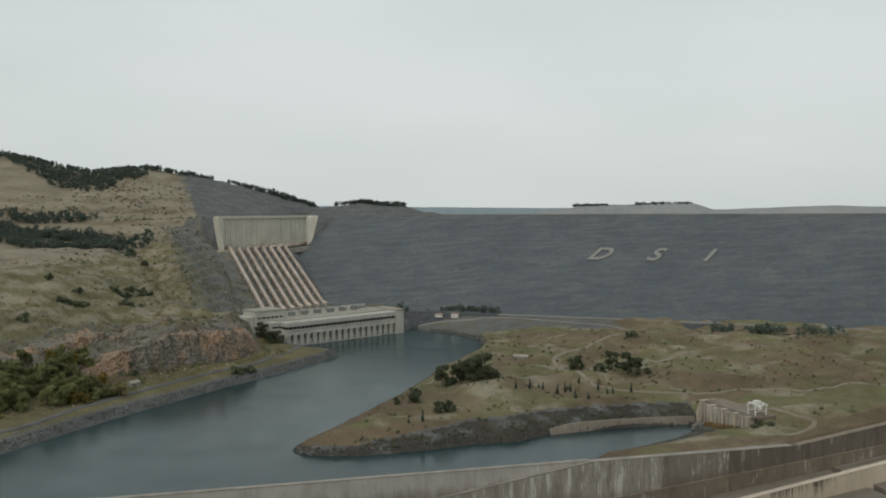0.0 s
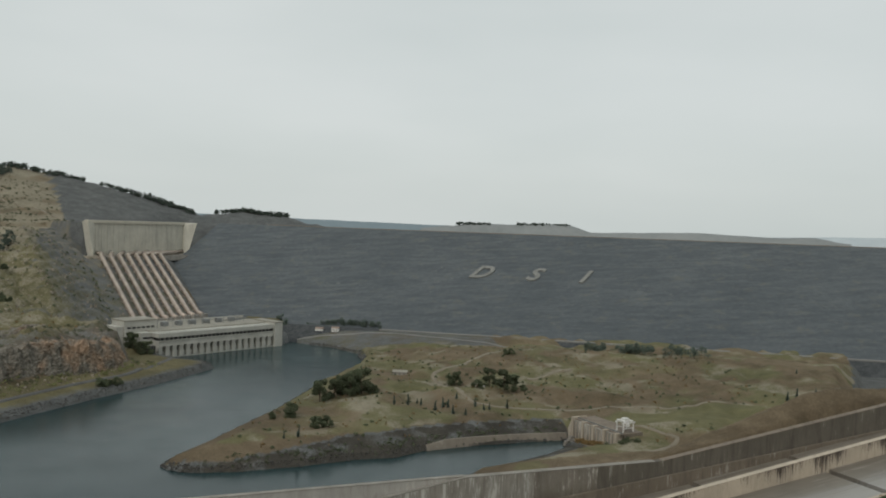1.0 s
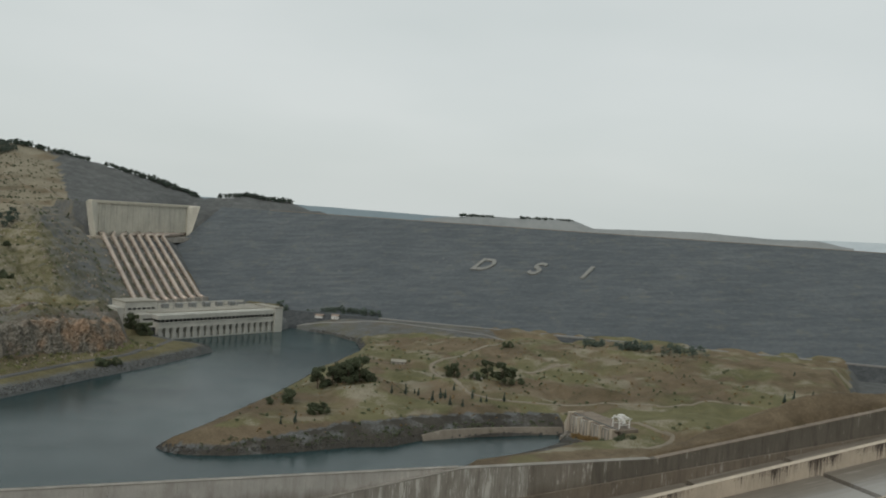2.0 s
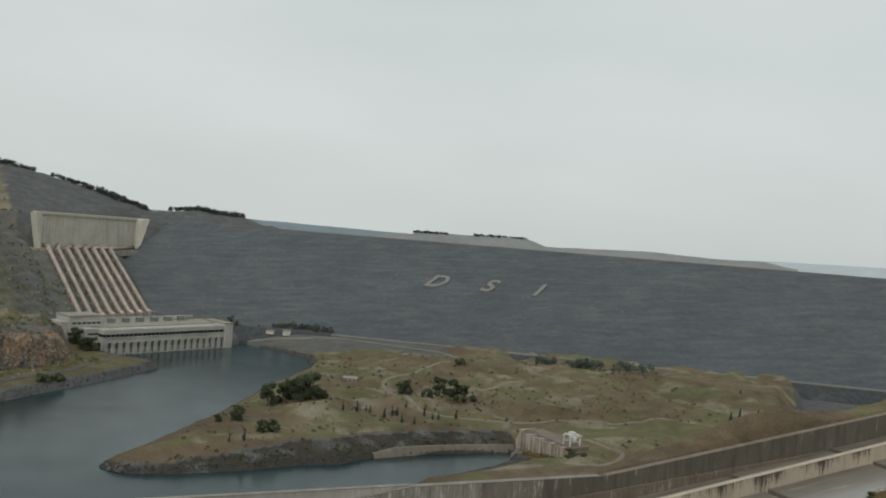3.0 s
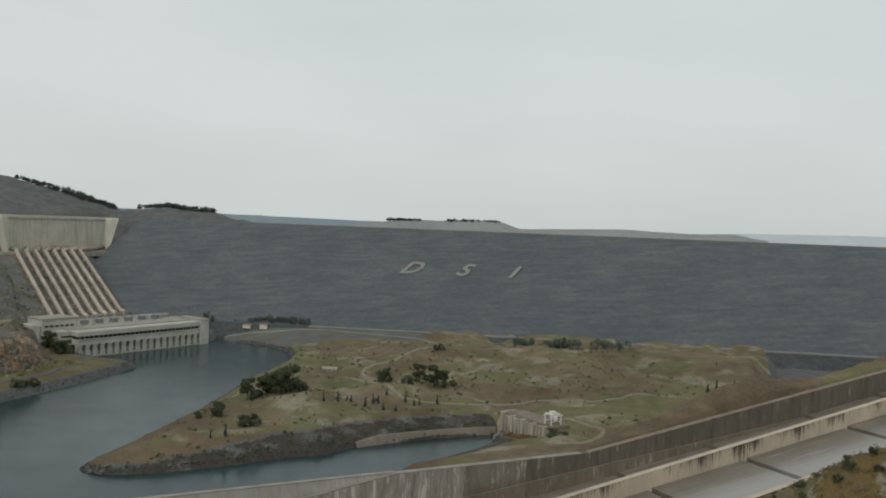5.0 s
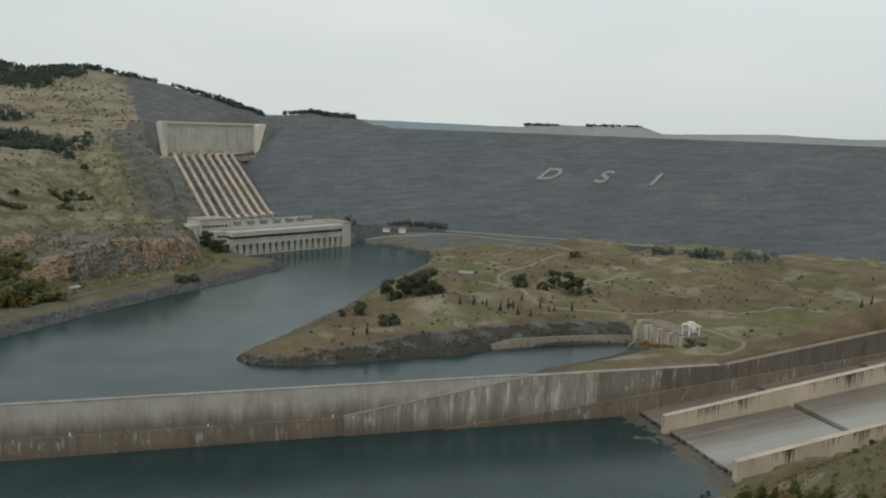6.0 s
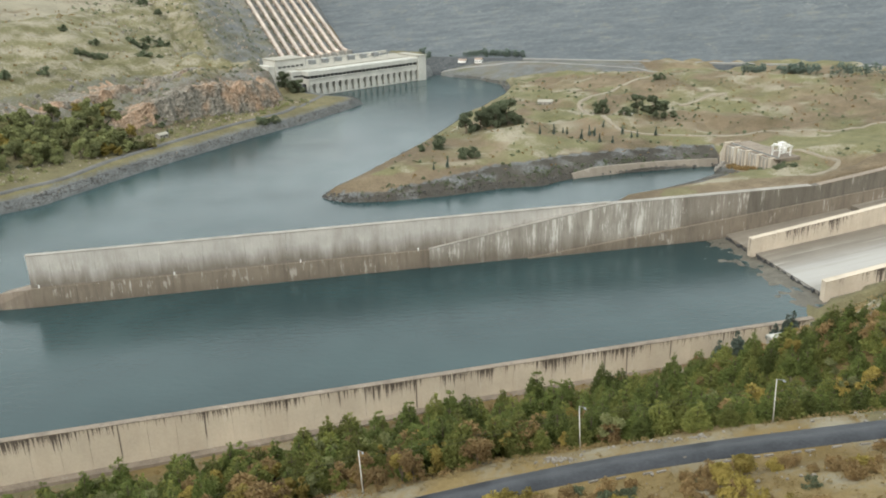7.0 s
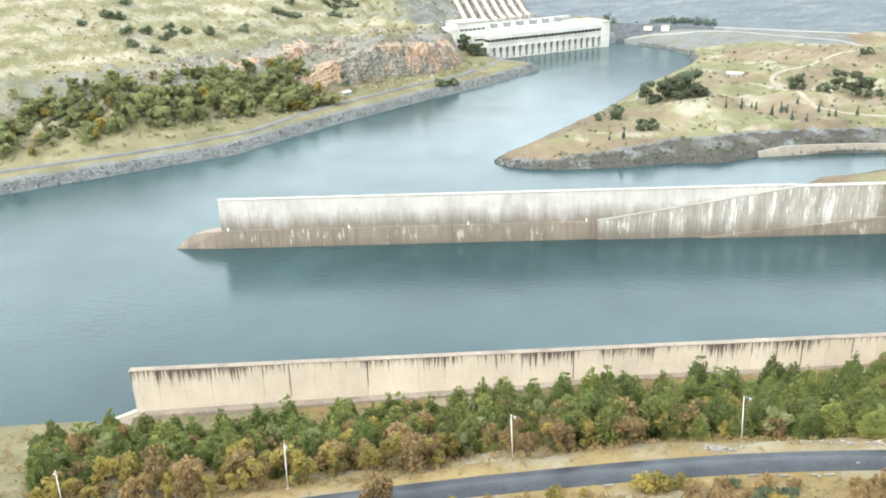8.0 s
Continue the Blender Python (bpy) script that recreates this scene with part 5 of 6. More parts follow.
def flock(kinds, spots, rng, smin=0.75, smax_=1.25, sink=0.15):
    """Copies of the given plants on the ground at plan spots."""
    used = set()
    for x, y in spots:
        k = kinds[int(rng.integers(len(kinds)))]
        s = rng.uniform(smin, smax_)
        m = pose(x, y, height_at(x, y) - sink, rng.uniform(-4, 4), rng.uniform(-4, 4), rng.uniform(0, 360))
        ob = k if k.name not in used else copy_thing(k, m)
        used.add(k.name)
        ob.matrix_basis = m
        ob.scale = (s, s, s * rng.uniform(0.9, 1.12))
    for k in kinds:
        if k.name not in used:
            for c in list(k.children):
                bpy.data.objects.remove(c)
            bpy.data.objects.remove(k)


rng = np.random.default_rng(7)
G1 = "trees below the near wall"
pines = [plant("pine_tree", pine_meshes, 20 + i, (11.5, 10.0, 13.0, 9.0, 11.0, 10.5)[i], (4.0, 4.0, 4.4, 3.7, 4.6, 4.5)[i], 4600, (M_PINE, M_PINE_LIGHT)[i % 2], 0.29, ("bushy green pine tree on the slope below the wall", "young yellow-green pine tree on the slope below the wall")[i % 2], "tree", G1) for i in range(6)]
yellows = [plant("autumn_tree", broad_meshes, 40 + i, (6.0, 7.5)[i], (2.2, 2.8)[i], 900, M_LEAF_YELLOW, 0.34, "small tree with yellow-green autumn leaves", "tree", G1) for i in range(2)]
rusts = [plant("autumn_tree", broad_meshes, 50 + i, (5.5, 6.5)[i], (2.4, 3.0)[i], 800, M_LEAF_RUST, 0.34, "thinning tree with rusty brown autumn leaves", "tree", G1) for i in range(2)]
greens = [plant("broadleaf_tree", broad_meshes, 60 + i, (6.5, 8.0)[i], (2.6, 3.2)[i], 1000, M_LEAF_GREEN, 0.36, "round green broadleaf tree", "tree", G1) for i in range(2)]


def hides_lamp(x, y):
    """Whether a tree here would stand before a lamp post on the open verge."""
    for lx, ly in LAMPS:
        far = math.hypot(lx, ly)
        if abs(x * ly - y * lx) / far < 3.8 and -22 < math.hypot(x, y) - far < 2.5:
            return True
    return False


def scatter(n, s0, s1, q0, q1, gap, frame_):
    out = []
    for _ in range(n * 12):
        if len(out) >= n:
            break
        p = frame_.at(rng.uniform(s0, s1), rng.uniform(q0, q1))[:2]
        if p[0] > -1.02 * p[1] and not hides_lamp(*p) and all((p[0] - o[0]) ** 2 + (p[1] - o[1]) ** 2 > gap * gap for o in out):
            out.append(p)
    return out


belt_spots = scatter(250, -60, 235, -97, -26, 4.0, NEARW) + scatter(40, 225, 285, -78, -42, 5, NEARW) + scatter(90, -40, 215, -40, -14, 5, NEARW)
front = [p for p in belt_spots if NEARW.inv(*p)[1] < -68 and (NEARW.inv(*p)[0] > 130 or NEARW.inv(*p)[1] > -84)] + scatter(30, 190, 255, -112, -76, 4.6, NEARW)
young = [plant("young_pine", pine_meshes, 30 + i, (8.0, 7.0)[i], (3.2, 3.0)[i], 2600, (M_PINE, M_PINE_LIGHT)[i], 0.27, "short bushy pine tree near the foot of the wall", "tree", G1) for i in range(2)]
flock(pines, [p for p in front if NEARW.inv(*p)[0] < 215] + scatter(42, 200, 275, -60, -22, 5.0, NEARW), rng, 0.7, 1.4)
young_spots = [p for p in belt_spots if NEARW.inv(*p)[1] >= -68]
late = [p for p in front if NEARW.inv(*p)[0] >= 215]
flock(young, [p for p in young_spots if NEARW.inv(*p)[0] < 215], rng, 0.8, 1.8)
low = [plant("low_pine", pine_meshes, 34 + i, (7.0, 6.0)[i], (2.9, 2.7)[i], 2200, (M_PINE, M_PINE_LIGHT)[i], 0.26, "low green pine tree on the slope by the road", "tree", G1) for i in range(2)]
flock(low, scatter(150, 212, 292, -112, -58, 3.8, NEARW) + scatter(40, 215, 256, -58, -22, 4.6, NEARW) + late + [p for p in young_spots if NEARW.inv(*p)[0] >= 215], rng, 0.8, 1.5)
flock(yellows, scatter(36, -60, 290, -100, -40, 7, NEARW) + scatter(34, -60, 150, -102, -82, 4.5, NEARW) + scatter(14, -80, 90, -150, -120, 5, NEARW), rng, 0.8, 1.5)
flock(rusts, scatter(75, -70, 290, -101, -24, 4.5, NEARW) + scatter(34, -70, 160, -102, -70, 4.0, NEARW) + scatter(30, -90, 95, -152, -120, 4.0, NEARW), rng, 0.8, 1.6)
flock(greens, scatter(60, -60, 292, -98, -16, 5.5, NEARW) + scatter(26, -90, 85, -152, -120, 5, NEARW), rng, 0.7, 1.2)

# ---- far hills beyond the reservoir ----
def far_hill(label, az0, az1, dist, heights, depth, material, seed):
    """A distant ridge of given heights, evenly spaced between two bearings, with a rounded cross-section."""
    n = 90
    rows = []
    for i in range(n + 1):
        f = i / n
        a = radians(az0 + f * (az1 - az0))
        k = f * (len(heights) - 1)
        j = min(int(k), len(heights) - 2)
        u = k - j
        u = u * u * (3 - 2 * u)
        h = heights[j] * (1 - u) + heights[j + 1] * u
        x, y = dist * math.sin(a), dist * math.cos(a)
        h += 2.2 * noise.noise((x * 0.006, y * 0.006, seed)) + 0.9 * noise.noise((x * 0.03, y * 0.03, seed))
        rows.append([(x * (1 + d), y * (1 + d), 100 + (h - 100) * g) for d, g in ((-depth, 0), (-depth * 0.55, 0.55), (-depth * 0.2, 0.9), (0, 1.0), (depth * 0.4, 0.7), (depth, 0))])
    verts = [p for r in rows for p in r]
    faces = [(i * 6 + k, (i + 1) * 6 + k, (i + 1) * 6 + k + 1, i * 6 + k + 1) for i in range(n) for k in range(5)]
    return tagged(raw("far_hill", verts, faces, material, smooth=True), label, "hill", kind="structure")


# their haze is only in the greyed, bluish and pale base colours
far_hill("long wooded ridge beyond the dam, coloured blue for haze", -13, 11, 3500, [190, 190, 190, 187, 184, 181, 179, 178, 170], 0.06, M_FAR_BLUE, 1)
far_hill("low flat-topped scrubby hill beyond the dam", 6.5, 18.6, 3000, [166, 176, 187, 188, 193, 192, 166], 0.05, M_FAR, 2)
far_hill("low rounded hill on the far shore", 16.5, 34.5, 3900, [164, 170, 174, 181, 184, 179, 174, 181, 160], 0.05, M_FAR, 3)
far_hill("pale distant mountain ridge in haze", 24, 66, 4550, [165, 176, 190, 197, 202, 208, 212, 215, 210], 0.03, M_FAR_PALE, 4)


# ---- woods and shrubs far off ----
def crest_trees(bearings, dist, z, seed, n=60):
    r2 = np.random.default_rng(seed)
    clumps = []
    for _ in range(n):
        a = radians(r2.uniform(*bearings))
        d = dist * r2.uniform(0.995, 1.01)
        clumps.append(((d * math.sin(a), d * math.cos(a), z + r2.uniform(-2, 3.5)), r2.uniform(2.5, 5.5)))
    return clumps

def wood(name, label, spots, height, spread, leaves, mat, seed, size):
    """A stand of trees that cannot be counted: leaf clumps over many trunks, one object."""
    r = np.random.default_rng(seed)
    clumps = []
    bm = bmesh.new()
    for x, y in spots:
        z = height_at(x, y)
        h = height * r.uniform(0.7, 1.2)
        tube(bm, [(x, y, z - 0.5), (x, y, z + h * 0.6)], [0.22, 0.1], 4, False)
        for k in range(4):
            f = r.uniform(0.25, 0.9)
            w = spread * (1.05 - f) * 0.8
            clumps.append(((x + r.uniform(-w, w), y + r.uniform(-w, w), z + h * f), spread * r.uniform(0.35, 0.6)))
    v, f = leaf_cloud(r, clumps, leaves, size)
    t = thing(name, label, "trees", kind="stuff")
    part("trunks", bm, M_BARK, t)
    raw("crowns", v, f, mat, t)
    return t


hv, hf = leaf_cloud(np.random.default_rng(3), crest_trees((9.0, 11.3), 2995, 186, 3) + crest_trees((13.2, 16.8), 2995, 190, 4, 90), 3600, 3.0)
tagged(raw("far_trees", hv, hf, M_PINE_DARK), "scattered trees on the far flat-topped hill", "trees", kind="stuff")


def patch(n, cx, cy, rx, ry, turn, r):
    out = []
    c, s = math.cos(radians(turn)), math.sin(radians(turn))
    for _ in range(n):
        a, d = r.uniform(0, 6.283), math.sqrt(r.uniform(0, 1))
        u, v = rx * d * math.cos(a), ry * d * math.sin(a)
        out.append((cx + u * c - v * s, cy + u * s + v * c))
    return out


def polar(az, d):
    return d * math.sin(radians(az)), d * math.cos(radians(az))


r = np.random.default_rng(31)
spots = [p for c in ((-720, 1335), (-675, 1325), (-630, 1318), (-585, 1318), (-540, 1303), (-503, 1290)) for p in patch(75, *c, 42, 26, -10, r)]
spots += [p for c in ((-720, 1275), (-665, 1255), (-610, 1240), (-560, 1232), (-515, 1228), (-470, 1222)) for p in patch(60, *c, 42, 34, -8, r)]
spots += [p for c in ((-735, 1398), (-680, 1402), (-630, 1410)) for p in patch(40, *c, 40, 18, -5, r)]
wood("pine_wood", "dark pine wood across the western hillside", spots, 12, 5.5, 44000, M_PINE_DARK, 5, 1.5)
spots = [p for c in ((-790, 1690), (-747, 1668), (-705, 1640), (-672, 1600), (-666, 1640), (-633, 1672), (-700, 1690), (-740, 1630), (-800, 1670), (-850, 1705), (-905, 1738), (-660, 1690)) for p in patch(55, *c, 36, 30, 0, r)]
wood("pine_wood", "dark wood in the hollow below the skyline", spots, 10, 5.0, 26000, M_PINE_DARK, 9, 1.6)
spots = [p for c in ((-980, 1790), (-925, 1765), (-880, 1750), (-837, 1740), (-780, 1740), (-735, 1738), (-680, 1738), (-640, 1735), (-600, 1742), (-560, 1755), (-520, 1770), (-440, 1785), (-400, 1795), (-365, 1795), (-330, 1788), (-300, 1782), (-205, 1788), (-176, 1790), (-140, 1793), (-108, 1796)) for p in patch(36, *c, 30, 22, 0, r)]
wood("ridge_trees", "line of dark trees along the western skyline", spots, 9, 4.8, 34000, M_PINE_DARK, 6, 1.4)
spots = [p for a, d in ((-2.6, 1240), (-1.6, 1238), (0.0, 1230), (1.0, 1226), (2.0, 1219), (3.2, 1208)) for p in patch(14, *polar(a, d), 20, 6, -20, r)]
spots += [p for a, d in ((18.9, 985), (20.8, 972), (21.5, 970), (22.1, 966), (23.9, 962), (25.4, 956)) for p in patch(int(r.integers(6, 15)), *polar(a, d), 13, 12, -25, r)]
wood("foot_trees", "dark rows of trees at the foot of the dam", spots, 12, 6.0, 9000, M_PINE_DARK, 8, 1.2)


def on_bank(n, s0, s1, r):
    """Plan spots along the western bank, s metres inland of the waterline."""
    out = []
    for _ in range(n):
        f, s = r.uniform(0, 1), r.uniform(s0, s1)
        x, y = -560 + f * 300, 330 + f * 370
        out.append((x - 0.777 * s, y + 0.63 * s))
    return out


G2 = "grove on the western bank"
grove = [plant("grove_tree", broad_meshes, 70 + i, (11.0, 13.0, 10.0, 12.0)[i], (4.6, 5.2, 4.2, 4.8)[i], 1300, M_LEAF_GREEN, 0.75, ("round green broadleaf tree in the riverside grove", "tall green broadleaf tree in the riverside grove")[i % 2], "tree", G2, bare=0.05) for i in range(4)]
flock(grove, on_bank(330, 22, 100, r), r, 0.85, 1.5)
turning = [plant("turning_tree", broad_meshes, 76 + i, 8.5, 4.0, 1000, (M_LEAF_YELLOW, M_LEAF_OLIVE)[i], 0.6, ("yellowing broadleaf tree in the riverside grove", "olive-coloured tree in the riverside grove")[i], "tree", G2, bare=0.1) for i in range(2)]
flock(turning, on_bank(130, 18, 104, r), r, 0.8, 1.35)
cypress = [plant("cypress_tree", pine_meshes, 80 + i, 10, 1.5, 500, M_PINE_DARK, 0.6, "slim dark conifer standing alone", "tree", "lone trees by the river") for i in range(2)]
CONIFERS = [(-26, 607), (-16, 610), (110, 677), (120, 673), (138, 686), (143, 687), (159, 690), (475, 769), (418, 689), (430, 694), (457, 707), (-290, 735), (-281, 755), (-318, 690)]
CONIFERS += [(62 + 7.5 * i + 5 * ((i * 7) % 3), 694 + 9 * ((i * 5) % 4)) for i in range(9)]
flock(cypress, CONIFERS, r, 0.55, 1.0)
tall = [plant("tall_tree", broad_meshes, 86 + i, (17, 14)[i], (7.5, 6.0)[i], 1500, M_LEAF_DARK, 0.8, "tall dark leafy tree standing in a clump", "tree", "trees on the spit", bare=0.02) for i in range(2)]
flock(tall, [(20, 744), (29, 748), (12, 736), (36, 742), (26, 735), (132, 797), (158, 762), (172, 760), (183, 766), (-1, 716), (24, 741), (31, 745), (17, 739), (-222, 1012), (-213, 1006), (-206, 1010), (-229, 1018)], r, 0.95, 1.35)
dark = [plant("round_tree", broad_meshes, 90 + i, (9, 7)[i], (5.5, 4.5)[i], 900, M_LEAF_DARK, 0.7, "dense dark green round tree on dry grass", "tree", "trees on the spit", bare=0.05) for i in range(2)]
SPIT = [(4, 728), (-38, 659), (-23, 672), (-2, 634), (6, 637), (126, 802), (144, 752), (192, 768), (204, 905), (212, 908), (-24, 668), (44, 748), (46, 730)]
flock(dark, SPIT, r, 0.75, 1.3)
bush = [plant("pasture_bush", broad_meshes, 95 + i, 5, 4.2, 500, M_LEAF_DARK, 0.7, "dark round bush on the pasture slope", "bush", "bushes on the western slope", bare=0.0) for i in range(2)]
PASTURE = [(-394, 880), (-388, 884), (-400, 876), (-406, 872), (-358, 910), (-352, 915), (-375, 1028), (-369, 1034), (-388, 1016), (-341, 925), (-438, 910), (-205, 833), (-198, 838), (-210, 826), (-298, 775), (-292, 770), (-225, 1020), (-218, 1014), (-211, 1010), (-206, 1018), (-230, 1026), (-262, 1120), (-480, 700), (-470, 690), (-500, 720), (-455, 735), (-430, 760), (-520, 690), (-446, 690), (-540, 760), (-410, 800)]
PASTURE += [(-451, 1178), (-446, 1184), (-415, 1144), (-386, 981), (-380, 985), (-392, 977), (-383, 1043), (-402, 903), (-473, 721), (-457, 723), (-446, 747), (-515, 759), (-466, 751), (-508, 714)]
flock(bush, PASTURE, r, 0.9, 1.7)


# ---- scrub, boulders and riprap: too many to count ----
def scrub(name, label, spots, size, leaves, card, mat, seed):
    r2 = np.random.default_rng(seed)
    X, Y = np.array([p[0] for p in spots]), np.array([p[1] for p in spots])
    Z = ground_z(X, Y)
    clumps = []
    for x, y, z in zip(X, Y, Z):
        if z < 1.0:
            continue
        k = size * r2.uniform(0.5, 1.4)
        clumps.append(((x, y, z + k * 0.45), k))
    v, f = leaf_cloud(r2, clumps, leaves, card)
    return tagged(raw(name, v, f, mat), label, "shrubs", kind="stuff")


def boulders(name, label, spots, size, mat, seed, flat=0.7):
    """Angular blocks set into the ground."""
    r2 = np.random.default_rng(seed)
    X, Y = np.array([p[0] for p in spots]), np.array([p[1] for p in spots])
    Z = ground_z(X, Y)
    base = np.array([(-1, -1, -1), (1, -1, -1), (1, 1, -1), (-1, 1, -1), (-1, -1, 1), (1, -1, 1), (1, 1, 1), (-1, 1, 1)]) * 0.6
    quads6 = [(3, 2, 1, 0), (4, 5, 6, 7), (0, 1, 5, 4), (1, 2, 6, 5), (2, 3, 7, 6), (3, 0, 4, 7)]
    verts, faces = [], []
    for x, y, z in zip(X, Y, Z):
        k = size * r2.lognormal(0, 0.4)
        a = r2.uniform(0, 6.283)
        c, s = math.cos(a), math.sin(a)
        p = (base + r2.uniform(-0.28, 0.28, (8, 3))) * k * np.array((1.0, r2.uniform(0.7, 1.1), flat))
        p[4:, :2] *= 0.75
        b = len(verts)
        verts += [(x + q[0] * c - q[1] * s, y + q[0] * s + q[1] * c, z + q[2] + 0.25 * k) for q in p]
        faces += [tuple(b + i for i in q) for q in quads6]
    return tagged(raw(name, verts, faces, mat), label, "rocks", kind="stuff")


def along(poly, n, s0, s1, r2):
    """Plan spots beside an open outline, s metres to its left."""
    seg = [(p, q, math.hypot(q[0] - p[0], q[1] - p[1])) for p, q in zip(poly, poly[1:])]
    tot = sum(d for _, _, d in seg)
    out = []
    for _ in range(n):
        u = r2.uniform(0, tot)
        for p, q, d in seg:
            if u <= d:
                break
            u -= d
        s = r2.uniform(s0, s1)
        nx_, ny_ = -(q[1] - p[1]) / d, (q[0] - p[0]) / d
        out.append((p[0] + (q[0] - p[0]) * u / d + nx_ * s, p[1] + (q[1] - p[1]) * u / d + ny_ * s))
    return out


M_RIPRAP = rough_mat("riprap_block", (0.040, 0.039, 0.037), (0.105, 0.100, 0.092), 0.3, 0.9, 0.95, 0.6, 0.3)
boulders("riprap", "dark riprap blocks along the western waterline", along(LEFT_SHORE[2:11], 4600, 0.5, 10.5, r), 0.42, M_RIPRAP, 3)
boulders("riprap", "dark riprap blocks round the spit", along(EAST_SHORE[1:24], 3600, 0.5, 5.5, r), 0.6, M_RIPRAP, 4)
boulders("bank_debris", "pale blocks scattered along the river bank", along(LEFT_SHORE[3:10], 90, 4, 12, r), 0.5, M_ROCK, 7)


def cliff_mat():
    """Weathered limestone: grey-brown with broad ochre falls, dark stains down the face."""
    m, n, l, b = node_mat("ochre_cliff_rock")
    co = n.new("ShaderNodeNewGeometry").outputs["Position"]
    run = n.new("ShaderNodeMapping")
    run.inputs["Scale"].default_value = (1.0, 1.0, 0.22)
    l.new(co, run.inputs["Vector"])
    area, fine, down = noise_node(n, l, co, 0.022, 3), noise_node(n, l, co, 0.35, 6, 0.75), noise_node(n, l, run.outputs["Vector"], 0.3, 5, 0.7)
    grey = ramp_node(n, l, fine, [(0.34, (0.080, 0.074, 0.062)), (0.52, (0.185, 0.168, 0.140)), (0.68, (0.33, 0.305, 0.26))])
    ochre = ramp_node(n, l, fine, [(0.34, (0.150, 0.098, 0.064)), (0.52, (0.300, 0.208, 0.142)), (0.68, (0.42, 0.322, 0.238))])
    col = mix_node(n, l, math_node(n, l, "MULTIPLY", math_node(n, l, "SUBTRACT", area, 0.47), 8.0, True), grey, ochre)
    stain = math_node(n, l, "MULTIPLY", math_node(n, l, "SUBTRACT", down, 0.53), 6.0, True)
    col = mix_node(n, l, math_node(n, l, "MULTIPLY", stain, 0.6), col, (0.070, 0.062, 0.050))
    l.new(col, b.inputs["Base Color"])
    b.inputs["Roughness"].default_value, b.inputs["Specular IOR Level"].default_value = 0.95, 0.2
    bump_node(n, l, math_node(n, l, "ADD", fine, down), b, 0.9, 1.2)
    return m


M_CLIFF_FACE = cliff_mat()


def rock_cliff(label, path, rise, lean, seed):
    """A broken rock face along a plan path, its foot in the ground and its brow running back into the slope."""
    pts = []
    for (x0, y0, h0), (x1, y1, h1) in zip(path, path[1:]):
        k = max(2, int(math.hypot(x1 - x0, y1 - y0) / 1.3))
        pts += [(x0 + (x1 - x0) * i / k, y0 + (y1 - y0) * i / k, h0 + (h1 - h0) * i / k) for i in range(k)]
    P = np.array(pts)
    for _ in range(12):
        P[1:-1] = (P[:-2] + 2 * P[1:-1] + P[2:]) / 4
    d = np.gradient(P[:, :2], axis=0)
    d /= np.linalg.norm(d, axis=1)[:, None]
    out = np.stack([d[:, 1], -d[:, 0]], -1)
    u = np.arange(len(P)) * 1.3
    v = np.linspace(0, 1, 24)
    U, V = np.meshgrid(u, v)
    foot = ground_z(P[:, 0], P[:, 1]) - 3.0
    H = rise * P[:, 2] * (1 + 0.16 * waves(u, 0 * u, 22, seed, 3))
    Z = foot[None, :] + H[None, :] * V
    bed = np.floor(V * 5 + 0.6 * waves(U, V * 20, 40, seed + 4, 2)) / 5
    fold = 4.4 * waves(U, Z * 0.3, 21, seed + 1, 3) + 1.4 * np.abs(waves(U * 1.0, Z * 0.5, 7, seed + 2, 2)) + 0.7 * waves(U, Z, 3.4, seed + 3, 2)
    off = fold * np.minimum(1, P[None, :, 2] * 1.2) - lean * (0.5 * V + 0.5 * bed)
    X, Y = P[None, :, 0] + out[None, :, 0] * off, P[None, :, 1] + out[None, :, 1] * off
    bx, by = X[-1] - out[:, 0] * 16, Y[-1] - out[:, 1] * 16
    X, Y = np.vstack([X, bx, bx - out[:, 0] * 16]), np.vstack([Y, by, by - out[:, 1] * 16])
    Z = np.vstack([Z, np.maximum(ground_z(bx, by) + 0.4, Z[-1] - 3.0 + 1.0 * waves(u, u, 12, seed + 7, 2)), ground_z(X[-1], Y[-1]) - 2.0])
    m, k = X.shape
    ix = np.arange(m * k).reshape(m, k)
    fc = np.stack([ix[:-1, :-1], ix[:-1, 1:], ix[1:, 1:], ix[1:, :-1]], -1).reshape(-1, 4)
    return tagged(raw("rock_cliff", np.stack([X, Y, Z], -1).reshape(-1, 3), fc, M_CLIFF_FACE), label, "cliff", kind="structure")


rock_cliff("ochre and grey rock cliff above the river road", [(-332, 688, 0.1), (-300, 765, 0.6), (-264, 822, 1.0), (-226, 858, 1.0), (-208, 892, 0.85), (-206, 930, 0.35)], 33, 9, 81)
rock_cliff("grey rock ledge above the cliff", [(-420, 640, 0.2), (-372, 735, 0.8), (-338, 800, 1.0), (-300, 860, 0.6), (-270, 890, 0.2)], 12, 5, 91)
boulders("cliff_blocks", "brown fallen blocks at the foot of the cliff", along(LEFT_SHORE[3:8], 260, 30, 58, r), 0.8, M_ROCK_BROWN, 25, 0.9)
scrub("cliff_scrub", "olive bushes growing among the crags", along(LEFT_SHORE[2:8], 520, 50, 110, r), 1.7, 14000, 0.6, M_LEAF_DARK, 26)
scrub("cliff_scrub", "green bushes along the foot of the crags", along(LEFT_SHORE[2:8], 420, 34, 74, r), 1.8, 12000, 0.6, M_LEAF_GREEN, 27)
boulders("cliff_crags", "grey weathered outcrops along the rock band", along(LEFT_SHORE[1:6], 420, 100, 160, r), 1.7, M_ROCK, 6, 0.9)
hill = [p for p in along(LEFT_SHORE[1:8], 1500, 85, 400, r)]
